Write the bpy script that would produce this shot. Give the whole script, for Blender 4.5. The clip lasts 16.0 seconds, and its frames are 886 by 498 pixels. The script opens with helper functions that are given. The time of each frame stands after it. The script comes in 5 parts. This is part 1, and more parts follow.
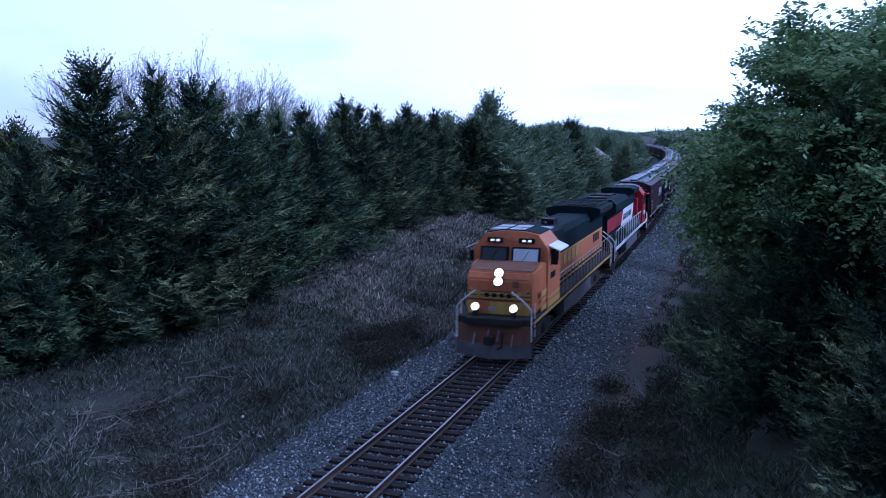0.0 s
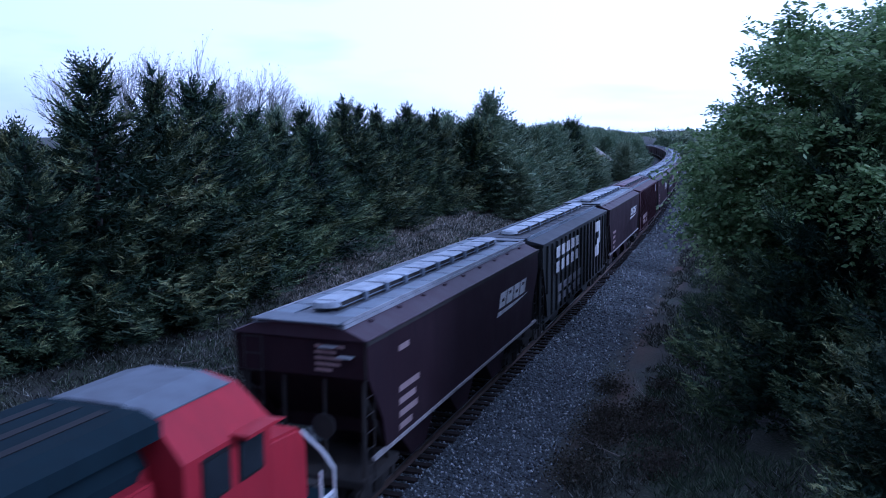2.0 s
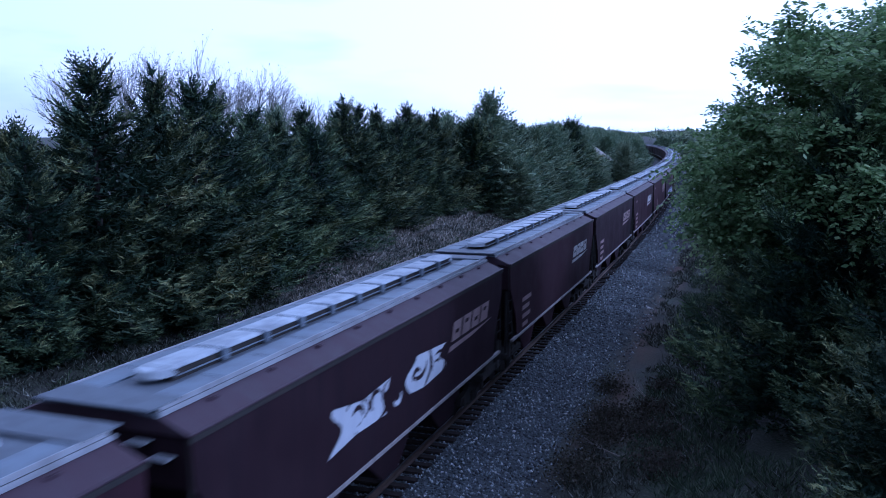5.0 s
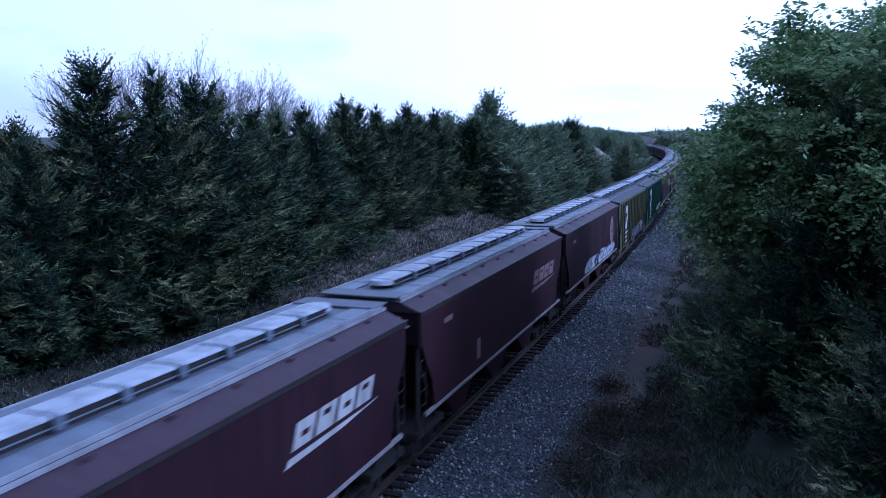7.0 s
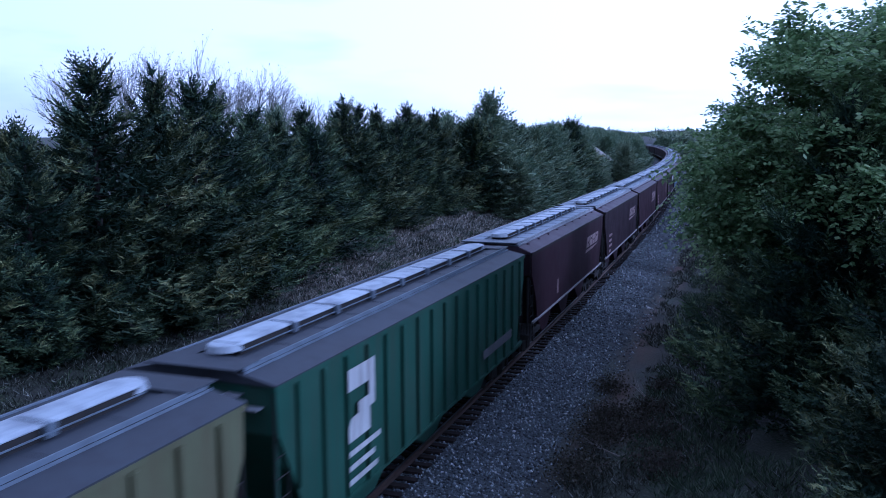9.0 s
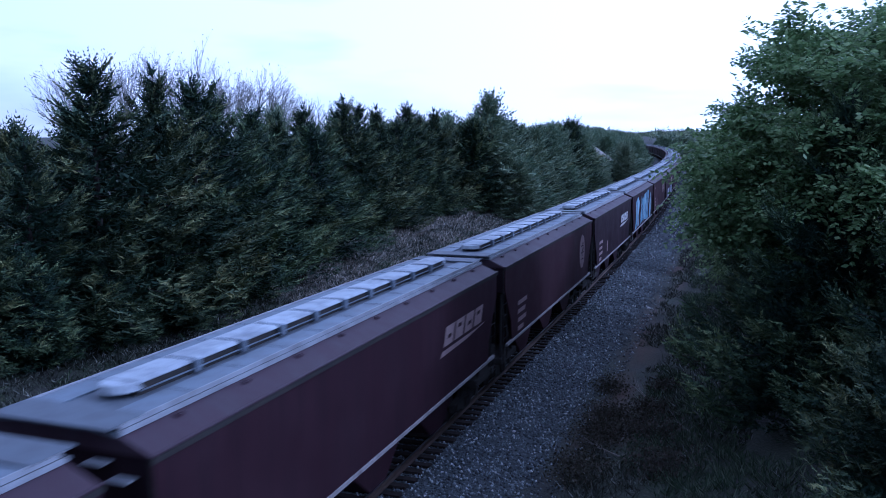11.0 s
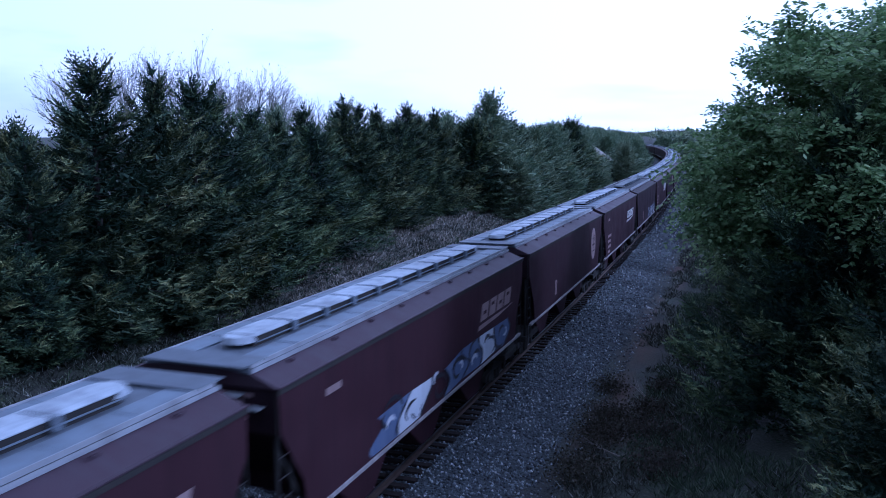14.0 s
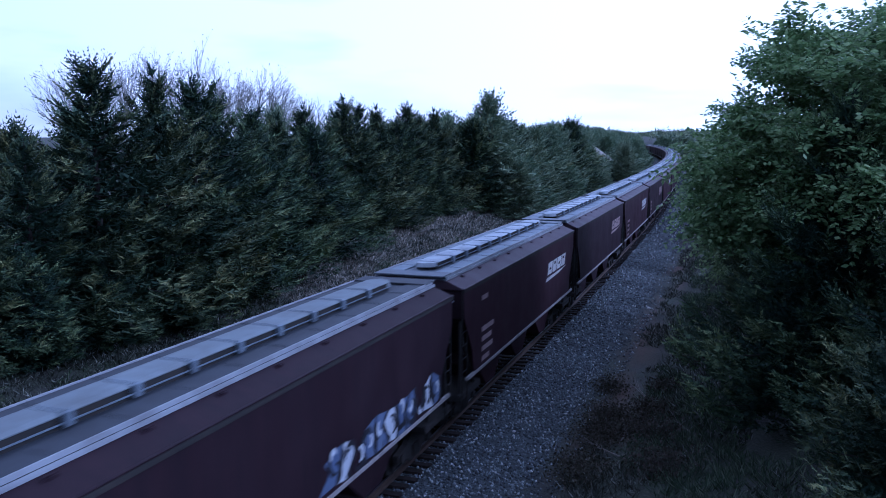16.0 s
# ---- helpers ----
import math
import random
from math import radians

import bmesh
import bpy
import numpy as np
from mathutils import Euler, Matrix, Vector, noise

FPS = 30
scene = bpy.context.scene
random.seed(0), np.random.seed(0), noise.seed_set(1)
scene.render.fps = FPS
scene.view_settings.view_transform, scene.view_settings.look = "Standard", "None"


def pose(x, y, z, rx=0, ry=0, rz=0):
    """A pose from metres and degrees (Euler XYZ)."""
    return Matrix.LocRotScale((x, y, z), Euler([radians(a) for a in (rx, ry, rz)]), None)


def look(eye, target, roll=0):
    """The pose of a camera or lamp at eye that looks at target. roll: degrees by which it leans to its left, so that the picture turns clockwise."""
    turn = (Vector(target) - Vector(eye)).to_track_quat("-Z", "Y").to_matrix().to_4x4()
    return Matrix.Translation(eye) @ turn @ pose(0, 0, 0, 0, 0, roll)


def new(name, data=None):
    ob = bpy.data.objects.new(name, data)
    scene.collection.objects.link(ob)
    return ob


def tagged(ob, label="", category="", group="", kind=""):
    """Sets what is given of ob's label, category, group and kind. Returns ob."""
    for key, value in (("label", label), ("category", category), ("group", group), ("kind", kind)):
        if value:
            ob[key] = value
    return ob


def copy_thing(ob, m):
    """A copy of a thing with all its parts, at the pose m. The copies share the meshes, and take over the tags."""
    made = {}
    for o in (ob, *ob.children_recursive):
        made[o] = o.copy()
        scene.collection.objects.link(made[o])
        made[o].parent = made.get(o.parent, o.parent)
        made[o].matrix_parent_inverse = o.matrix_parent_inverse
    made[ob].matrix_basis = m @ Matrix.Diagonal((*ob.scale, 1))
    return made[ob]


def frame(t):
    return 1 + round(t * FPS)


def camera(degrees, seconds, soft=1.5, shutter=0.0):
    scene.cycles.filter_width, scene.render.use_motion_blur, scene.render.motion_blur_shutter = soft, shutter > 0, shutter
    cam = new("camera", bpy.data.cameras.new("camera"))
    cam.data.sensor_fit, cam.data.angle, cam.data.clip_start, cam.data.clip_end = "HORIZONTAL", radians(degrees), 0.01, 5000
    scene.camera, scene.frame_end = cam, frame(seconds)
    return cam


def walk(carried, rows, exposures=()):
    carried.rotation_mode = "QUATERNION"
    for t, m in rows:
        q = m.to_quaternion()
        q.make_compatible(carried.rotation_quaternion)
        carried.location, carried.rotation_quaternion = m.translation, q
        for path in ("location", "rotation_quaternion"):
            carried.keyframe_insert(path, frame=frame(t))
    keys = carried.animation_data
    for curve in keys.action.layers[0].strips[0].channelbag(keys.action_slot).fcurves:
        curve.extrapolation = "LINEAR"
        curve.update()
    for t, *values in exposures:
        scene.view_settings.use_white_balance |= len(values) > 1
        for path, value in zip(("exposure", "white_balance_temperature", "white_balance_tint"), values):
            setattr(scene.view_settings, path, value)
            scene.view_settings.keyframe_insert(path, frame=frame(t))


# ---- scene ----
# Camera: stands still on a bridge, to the right of the track.
EYE = Vector((8.904, 0.0, 8.413))
AIM = EYE + 50 * Vector((-0.33768, 0.93194, -0.13211))
cam = camera(55.62, 16.0, soft=0.55, shutter=0.22)
walk(cam, [(0.0, look(EYE, AIM, -0.21)), (16.0, look(EYE, AIM, -0.21))],
     exposures=[(0.0, 0.1, 4050, 27), (16.0, 0.1, 4050, 27)])

# Light: a bright overcast evening sky and a faint, wide sun.
world = bpy.data.worlds.new("overcast_sky")
scene.world = world
world.use_nodes = True
wn, wl = world.node_tree.nodes, world.node_tree.links
wn.clear()
w_out, w_bg = wn.new("ShaderNodeOutputWorld"), wn.new("ShaderNodeBackground")
w_sky = wn.new("ShaderNodeTexSky")
w_sky.sky_type, w_sky.sun_disc = "NISHITA", False
w_sky.sun_elevation, w_sky.sun_rotation = radians(31), radians(76)
w_gain = wn.new("ShaderNodeVectorMath")
w_gain.operation = "SCALE"
w_gain.inputs["Scale"].default_value = 0.13
w_co, w_map, w_noise, w_ramp = (wn.new("ShaderNodeTexCoord"), wn.new("ShaderNodeMapping"),
                                wn.new("ShaderNodeTexNoise"), wn.new("ShaderNodeValToRGB"))
w_map.inputs["Scale"].default_value = (1.0, 1.0, 5.0)
w_noise.inputs["Scale"].default_value = 1.6
w_noise.inputs["Detail"].default_value = 5
w_ramp.color_ramp.elements[0].position, w_ramp.color_ramp.elements[1].position = 0.4, 0.54
w_ramp.color_ramp.elements[0].color = (0.38, 0.38, 0.38, 1)
w_ramp.color_ramp.elements[1].color = (1, 1, 1, 1)
w_mix = wn.new("ShaderNodeMix")
w_mix.data_type = "RGBA"
w_mix.inputs["B"].default_value = (1.24, 1.17, 1.07, 1)
wl.new(w_co.outputs["Generated"], w_map.inputs["Vector"])
wl.new(w_map.outputs["Vector"], w_noise.inputs["Vector"])
wl.new(w_noise.outputs["Fac"], w_ramp.inputs["Fac"])
wl.new(w_sky.outputs["Color"], w_gain.inputs[0])
wl.new(w_gain.outputs["Vector"], w_mix.inputs["A"])
wl.new(w_ramp.outputs["Color"], w_mix.inputs["Factor"])
# the cloud cover is brighter towards the evening light and duller away from it
w_dot, w_range = wn.new("ShaderNodeVectorMath"), wn.new("ShaderNodeMapRange")
w_dot.operation = "DOT_PRODUCT"
w_dot.inputs[1].default_value = (0.55, 0.82, 0.16)
w_range.inputs["From Min"].default_value, w_range.inputs["From Max"].default_value = -0.7, 0.75
w_range.inputs["To Min"].default_value, w_range.inputs["To Max"].default_value = 0.3, 1.1
w_dim = wn.new("ShaderNodeVectorMath")
w_dim.operation = "SCALE"
wl.new(w_co.outputs["Generated"], w_dot.inputs[0])
wl.new(w_dot.outputs["Value"], w_range.inputs["Value"])
wl.new(w_range.outputs["Result"], w_dim.inputs["Scale"])
wl.new(w_mix.outputs["Result"], w_dim.inputs[0])
wl.new(w_dim.outputs["Vector"], w_bg.inputs["Color"])
wl.new(w_bg.outputs["Background"], w_out.inputs["Surface"])
w_bg.inputs["Strength"].default_value = 1.0

sun = new("sun", bpy.data.lights.new("sun", "SUN"))
sun.data.energy, sun.data.angle, sun.data.color = 1.2, radians(12), (1.0, 0.95, 0.88)
sun.matrix_world = look((60, 45, 37), (0, 30, 0))

# ---- materials ----
def node_mat(name, rough=0.8, metal=0.0):
    m = bpy.data.materials.new(name)
    m.use_nodes = True
    b = m.node_tree.nodes["Principled BSDF"]
    b.inputs["Roughness"].default_value, b.inputs["Metallic"].default_value = rough, metal
    return m, m.node_tree.nodes, m.node_tree.links, b


def rgba(c):
    return (c[0], c[1], c[2], 1)


def ramp(nodes, stops):
    r = nodes.new("ShaderNodeValToRGB")
    el = r.color_ramp.elements
    while len(el) < len(stops):
        el.new(0.5)
    for e, (p, c) in zip(el, stops):
        e.position, e.color = p, rgba(c)
    return r


def noise_tex(nodes, links, scale, detail=6, co="Object", stretch=None, rough=0.6):
    tc, n = nodes.new("ShaderNodeTexCoord"), nodes.new("ShaderNodeTexNoise")
    n.inputs["Scale"].default_value, n.inputs["Detail"].default_value, n.inputs["Roughness"].default_value = scale, detail, rough
    if stretch:
        mp = nodes.new("ShaderNodeMapping")
        mp.inputs["Scale"].default_value = stretch
        links.new(tc.outputs[co], mp.inputs["Vector"])
        links.new(mp.outputs["Vector"], n.inputs["Vector"])
    else:
        links.new(tc.outputs[co], n.inputs["Vector"])
    return n


def mixed(nodes, links, fac, a, b, blend="MIX"):
    m = nodes.new("ShaderNodeMix")
    m.data_type, m.blend_type = "RGBA", blend
    for sock, v in (("Factor", fac), ("A", a), ("B", b)):
        if hasattr(v, "is_output"):
            links.new(v, m.inputs[sock])
        else:
            m.inputs[sock].default_value = v if sock == "Factor" else rgba(v)
    return m.outputs["Result"]


def bumped(nodes, links, b, height, strength=0.3, distance=0.02):
    bp = nodes.new("ShaderNodeBump")
    bp.inputs["Strength"].default_value, bp.inputs["Distance"].default_value = strength, distance
    links.new(height, bp.inputs["Height"])
    links.new(bp.outputs["Normal"], b.inputs["Normal"])


def painted(name, col, dirt=(0.05, 0.045, 0.04), rough=0.55, metal=0.0, amount=0.55, streak=True, gloss=0.16):
    """Weathered paint: blotches, vertical streaks, a little relief."""
    m, n, l, b = node_mat(name, rough, metal)
    big = noise_tex(n, l, 0.9, 5)
    st = noise_tex(n, l, 2.2, 6, stretch=(1, 3.0, 0.25) if streak else (1, 1, 1))
    fine = noise_tex(n, l, 22, 4)
    r1 = ramp(n, [(0.42, (0, 0, 0)), (0.72, (1, 1, 1))])
    l.new(st.outputs["Fac"], r1.inputs["Fac"])
    light = tuple(min(1, c * 1.25 + 0.01) for c in col)
    dark = tuple(c * 0.72 for c in col)
    base = mixed(n, l, big.outputs["Fac"], dark, light)
    mul = n.new("ShaderNodeMath")
    mul.operation = "MULTIPLY"
    mul.inputs[1].default_value = amount
    l.new(r1.outputs["Color"], mul.inputs[0])
    base = mixed(n, l, mul.outputs[0], base, dirt)
    l.new(base, b.inputs["Base Color"])
    rr = n.new("ShaderNodeMapRange")
    rr.inputs["To Min"].default_value, rr.inputs["To Max"].default_value = rough - 0.12, min(1, rough + 0.25)
    l.new(big.outputs["Fac"], rr.inputs["Value"])
    l.new(rr.outputs["Result"], b.inputs["Roughness"])
    b.inputs["Specular IOR Level"].default_value = gloss
    bumped(n, l, b, fine.outputs["Fac"], 0.12, 0.01)
    return m


def leafy(name, stops, rough=0.6, trans=0.25):
    """Foliage whose small leaves differ one by one, with larger patches of tone."""
    m, n, l, b = node_mat(name, rough)
    g = n.new("ShaderNodeNewGeometry")
    r = ramp(n, stops)
    l.new(g.outputs["Random Per Island"], r.inputs["Fac"])
    big = noise_tex(n, l, 0.8, 3)
    oi = n.new("ShaderNodeObjectInfo")
    v = n.new("ShaderNodeHueSaturation")
    mr = n.new("ShaderNodeMapRange")
    mr.inputs["To Min"].default_value, mr.inputs["To Max"].default_value = 0.6, 1.35
    l.new(big.outputs["Fac"], mr.inputs["Value"])
    l.new(mr.outputs["Result"], v.inputs["Value"])
    mh = n.new("ShaderNodeMapRange")
    mh.inputs["To Min"].default_value, mh.inputs["To Max"].default_value = 0.475, 0.515
    l.new(oi.outputs["Random"], mh.inputs["Value"])
    l.new(mh.outputs["Result"], v.inputs["Hue"])
    l.new(r.outputs["Color"], v.inputs["Color"])
    l.new(v.outputs["Color"], b.inputs["Base Color"])
    b.inputs["Specular IOR Level"].default_value = 0.25
    if trans:
        tr, ad, out = n.new("ShaderNodeBsdfTranslucent"), n.new("ShaderNodeMixShader"), n["Material Output"]
        l.new(v.outputs["Color"], tr.inputs["Color"])
        ad.inputs["Fac"].default_value = trans
        l.new(b.outputs["BSDF"], ad.inputs[1])
        l.new(tr.outputs["BSDF"], ad.inputs[2])
        l.new(ad.outputs["Shader"], out.inputs["Surface"])
    return m


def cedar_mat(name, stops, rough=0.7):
    """Cedar sprays: older foliage inside is dull blue-green, the year's new sprays at the ends of the boughs
    yellow-green; a face attribute runs from inside to tip, and its ramp also paints the inside shaded and the tips lit.
    """
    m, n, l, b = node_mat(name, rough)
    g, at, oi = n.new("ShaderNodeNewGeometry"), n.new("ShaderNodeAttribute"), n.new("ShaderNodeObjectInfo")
    at.attribute_name = "growth_shade"
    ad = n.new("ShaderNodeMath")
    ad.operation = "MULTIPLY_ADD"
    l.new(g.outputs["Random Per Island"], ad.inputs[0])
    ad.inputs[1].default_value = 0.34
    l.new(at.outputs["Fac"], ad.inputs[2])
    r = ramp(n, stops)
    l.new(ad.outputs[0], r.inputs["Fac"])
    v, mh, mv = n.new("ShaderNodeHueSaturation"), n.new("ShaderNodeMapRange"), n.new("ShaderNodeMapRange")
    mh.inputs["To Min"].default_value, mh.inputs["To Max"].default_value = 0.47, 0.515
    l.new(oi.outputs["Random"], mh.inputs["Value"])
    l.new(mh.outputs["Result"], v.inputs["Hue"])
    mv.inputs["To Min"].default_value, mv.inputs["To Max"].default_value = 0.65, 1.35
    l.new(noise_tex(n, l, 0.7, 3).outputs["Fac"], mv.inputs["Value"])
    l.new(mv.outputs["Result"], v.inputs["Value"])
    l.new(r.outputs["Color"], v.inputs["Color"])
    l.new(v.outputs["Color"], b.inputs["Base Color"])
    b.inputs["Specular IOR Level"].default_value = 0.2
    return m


def plain(name, col, rough=0.7, metal=0.0, scale=12, vary=0.35, bump=0.2):
    m, n, l, b = node_mat(name, rough, metal)
    b.inputs["Specular IOR Level"].default_value = 0.5 if metal else 0.15
    t = noise_tex(n, l, scale, 6)
    l.new(mixed(n, l, t.outputs["Fac"], tuple(c * (1 - vary) for c in col), tuple(min(1, c * (1 + vary)) for c in col)), b.inputs["Base Color"])
    if bump:
        bumped(n, l, b, t.outputs["Fac"], bump, 0.01)
    return m


def glowing(name, col, strength):
    m, n, l, b = node_mat(name, 0.3)
    b.inputs["Base Color"].default_value = rgba(col)
    b.inputs["Emission Color"].default_value = rgba(col)
    b.inputs["Emission Strength"].default_value = strength
    return m


def glassy(name):
    m, n, l, b = node_mat(name, 0.06)
    t = noise_tex(n, l, 3, 3)
    l.new(mixed(n, l, t.outputs["Fac"], (0.01, 0.012, 0.015), (0.03, 0.035, 0.04)), b.inputs["Base Color"])
    return m


M = dict(
    red=painted("mineral_red_paint", (0.028, 0.011, 0.016), (0.014, 0.01, 0.013), gloss=0.07),
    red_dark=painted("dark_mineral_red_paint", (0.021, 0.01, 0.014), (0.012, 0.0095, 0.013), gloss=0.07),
    red_bright=painted("sun_faded_red_paint", (0.036, 0.014, 0.019), (0.021, 0.013, 0.016), gloss=0.07),
    shoulder=painted("dusty_red_roof_edge", (0.043, 0.024, 0.032), (0.056, 0.044, 0.053), amount=0.7),
    roof=painted("galvanised_roof", (0.125, 0.14, 0.16), (0.07, 0.07, 0.08), 0.55, 0.15, streak=False),
    roof_dark=painted("rusty_roof", (0.043, 0.047, 0.055), (0.032, 0.03, 0.034), 0.6, streak=False),
    hatch=painted("pale_hatch_cover", (0.39, 0.42, 0.45), (0.14, 0.15, 0.17), 0.55, streak=False, amount=0.8),
    black=painted("black_car_paint", (0.02, 0.022, 0.022), (0.045, 0.044, 0.04)),
    green=painted("green_car_paint", (0.026, 0.08, 0.05), (0.05, 0.06, 0.04)),
    olive=painted("faded_olive_paint", (0.115, 0.12, 0.058), (0.085, 0.06, 0.034)),
    grating=painted("galvanised_grating", (0.17, 0.2, 0.235), (0.085, 0.085, 0.095), 0.5, 0.2, streak=False),
    edge=painted("bright_worn_edge", (0.33, 0.34, 0.36), (0.13, 0.12, 0.12), 0.5, 0.2, streak=False),
    sill=painted("pale_dusty_sill", (0.3, 0.28, 0.27), (0.1, 0.085, 0.08), amount=0.75),
    dull_hatch=painted("dull_hatch_cover", (0.17, 0.19, 0.2), (0.1, 0.1, 0.1), 0.6, streak=False),
    rust_hatch=painted("faded_mauve_hatch_cover", (0.2, 0.14, 0.16), (0.09, 0.06, 0.065), 0.6, streak=False),
    rust=painted("oxide_brown_paint", (0.052, 0.02, 0.026), (0.05, 0.034, 0.036)),
    white=painted("worn_white_stencil", (0.5, 0.5, 0.48), (0.16, 0.12, 0.11), amount=0.75),
    yellow=painted("yellow_paint", (0.5, 0.34, 0.075), (0.22, 0.15, 0.06)),
    orange=painted("orange_paint", (0.5, 0.165, 0.06), (0.2, 0.1, 0.06), 0.5, amount=0.6),
    grime=painted("orange_paint_under_grime", (0.19, 0.095, 0.055), (0.09, 0.062, 0.048), 0.7, amount=0.7),
    loco_red=painted("bright_red_paint", (0.3, 0.014, 0.024), (0.07, 0.015, 0.02), 0.5, amount=0.3),
    loco_green=painted("very_dark_green_paint", (0.005, 0.014, 0.019), (0.008, 0.01, 0.012), 0.75, amount=0.4, gloss=0.05),
    loco_white=painted("white_paint", (0.7, 0.7, 0.7), (0.3, 0.28, 0.26), 0.45, amount=0.3),
    steel=painted("grimy_running_gear", (0.03, 0.028, 0.026), (0.055, 0.045, 0.038), 0.75, 0.2, streak=False),
    grey=painted("grey_tank_paint", (0.12, 0.12, 0.125), (0.07, 0.06, 0.055), 0.6),
    dark=plain("dark_grille", (0.012, 0.012, 0.013), 0.7),
    glass=glassy("cab_glass"),
    lamp=glowing("headlight_glow", (1.0, 0.7, 0.3), 4),
    ditch=glowing("ditch_light_glow", (1.0, 0.7, 0.3), 3.2),
    tan=painted("faded_tan_stencil", (0.27, 0.2, 0.19), (0.1, 0.05, 0.05), amount=0.5),
    sky_pane=painted("pale_window_blind", (0.6, 0.66, 0.74), (0.2, 0.22, 0.25), 0.25, amount=0.3, streak=False),
    board=glowing("number_board_glow", (1.0, 0.85, 0.6), 0.8),
    spray_blue=painted("light_blue_spray_paint", (0.17, 0.31, 0.42), (0.08, 0.12, 0.17), 0.5, amount=0.4),
    spray_sky=painted("pale_sky_spray_paint", (0.29, 0.42, 0.5), (0.16, 0.25, 0.33), 0.5, amount=0.4),
    spray_white=painted("white_spray_paint", (0.5, 0.52, 0.56), (0.3, 0.32, 0.38), 0.5, amount=0.4),
    spray_dark=plain("black_spray_paint", (0.02, 0.02, 0.025), 0.5),
    spray_violet=painted("blue_violet_spray_paint", (0.09, 0.115, 0.2), (0.18, 0.2, 0.25), 0.5),
    rail=painted("rail_steel", (0.1, 0.07, 0.055), (0.05, 0.04, 0.035), 0.6, 0.5, streak=False),
    rail_top=plain("polished_rail_head", (0.27, 0.27, 0.28), 0.42, 1.0, 6, 0.2, 0.05),
    tie=plain("creosoted_tie", (0.028, 0.022, 0.02), 0.9, 0, 9, 0.6, 0.6),
    bark=plain("bark", (0.055, 0.045, 0.04), 0.95, 0, 14, 0.5, 0.8),
    twig=plain("grey_twig", (0.19, 0.18, 0.155), 0.95, 0, 9, 0.4, 0.4),
    dead=plain("dead_wood", (0.2, 0.18, 0.16), 0.95, 0, 9, 0.4, 0.4),
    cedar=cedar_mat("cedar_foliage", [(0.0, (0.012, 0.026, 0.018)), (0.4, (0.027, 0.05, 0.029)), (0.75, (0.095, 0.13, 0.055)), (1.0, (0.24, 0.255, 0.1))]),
    leaf=leafy("spring_leaves", [(0.0, (0.1, 0.155, 0.055)), (0.5, (0.21, 0.29, 0.11)), (1.0, (0.36, 0.44, 0.2))], 0.5, 0.45),
    # paler than cedar: lighter spring leaf with distance haze put into the colour
    hazed_leaf=leafy("far_foliage", [(0.0, (0.09, 0.14, 0.095)), (0.6, (0.18, 0.24, 0.14)), (1.0, (0.3, 0.36, 0.2))], 0.7, 0.1),
    grass=leafy("dry_grass", [(0.0, (0.018, 0.022, 0.016)), (0.45, (0.05, 0.057, 0.042)), (0.8, (0.125, 0.135, 0.105)), (1.0, (0.36, 0.37, 0.32))], 0.8, 0.2),
    straw=leafy("pale_straw", [(0.0, (0.09, 0.08, 0.065)), (0.45, (0.21, 0.19, 0.155)), (0.8, (0.38, 0.345, 0.29)), (1.0, (0.62, 0.57, 0.5))], 0.8, 0.2),
    green_grass=leafy("green_grass", [(0.0, (0.025, 0.042, 0.022)), (0.6, (0.065, 0.092, 0.05)), (1.0, (0.17, 0.19, 0.12))], 0.7, 0.25),
    brush=leafy("low_brush", [(0.0, (0.03, 0.03, 0.02)), (0.6, (0.06, 0.055, 0.035)), (1.0, (0.12, 0.1, 0.08))], 0.8, 0.1),
    stone=None, ground=None,
)


def stone_mat():
    m, n, l, b = node_mat("ballast_stone", 0.85)
    g = n.new("ShaderNodeNewGeometry")
    r = ramp(n, [(0.0, (0.025, 0.025, 0.028)), (0.5, (0.088, 0.1, 0.106)), (0.88, (0.225, 0.25, 0.26)), (1.0, (0.6, 0.6, 0.6))])
    l.new(g.outputs["Random Per Island"], r.inputs["Fac"])
    l.new(r.outputs["Color"], b.inputs["Base Color"])
    return m


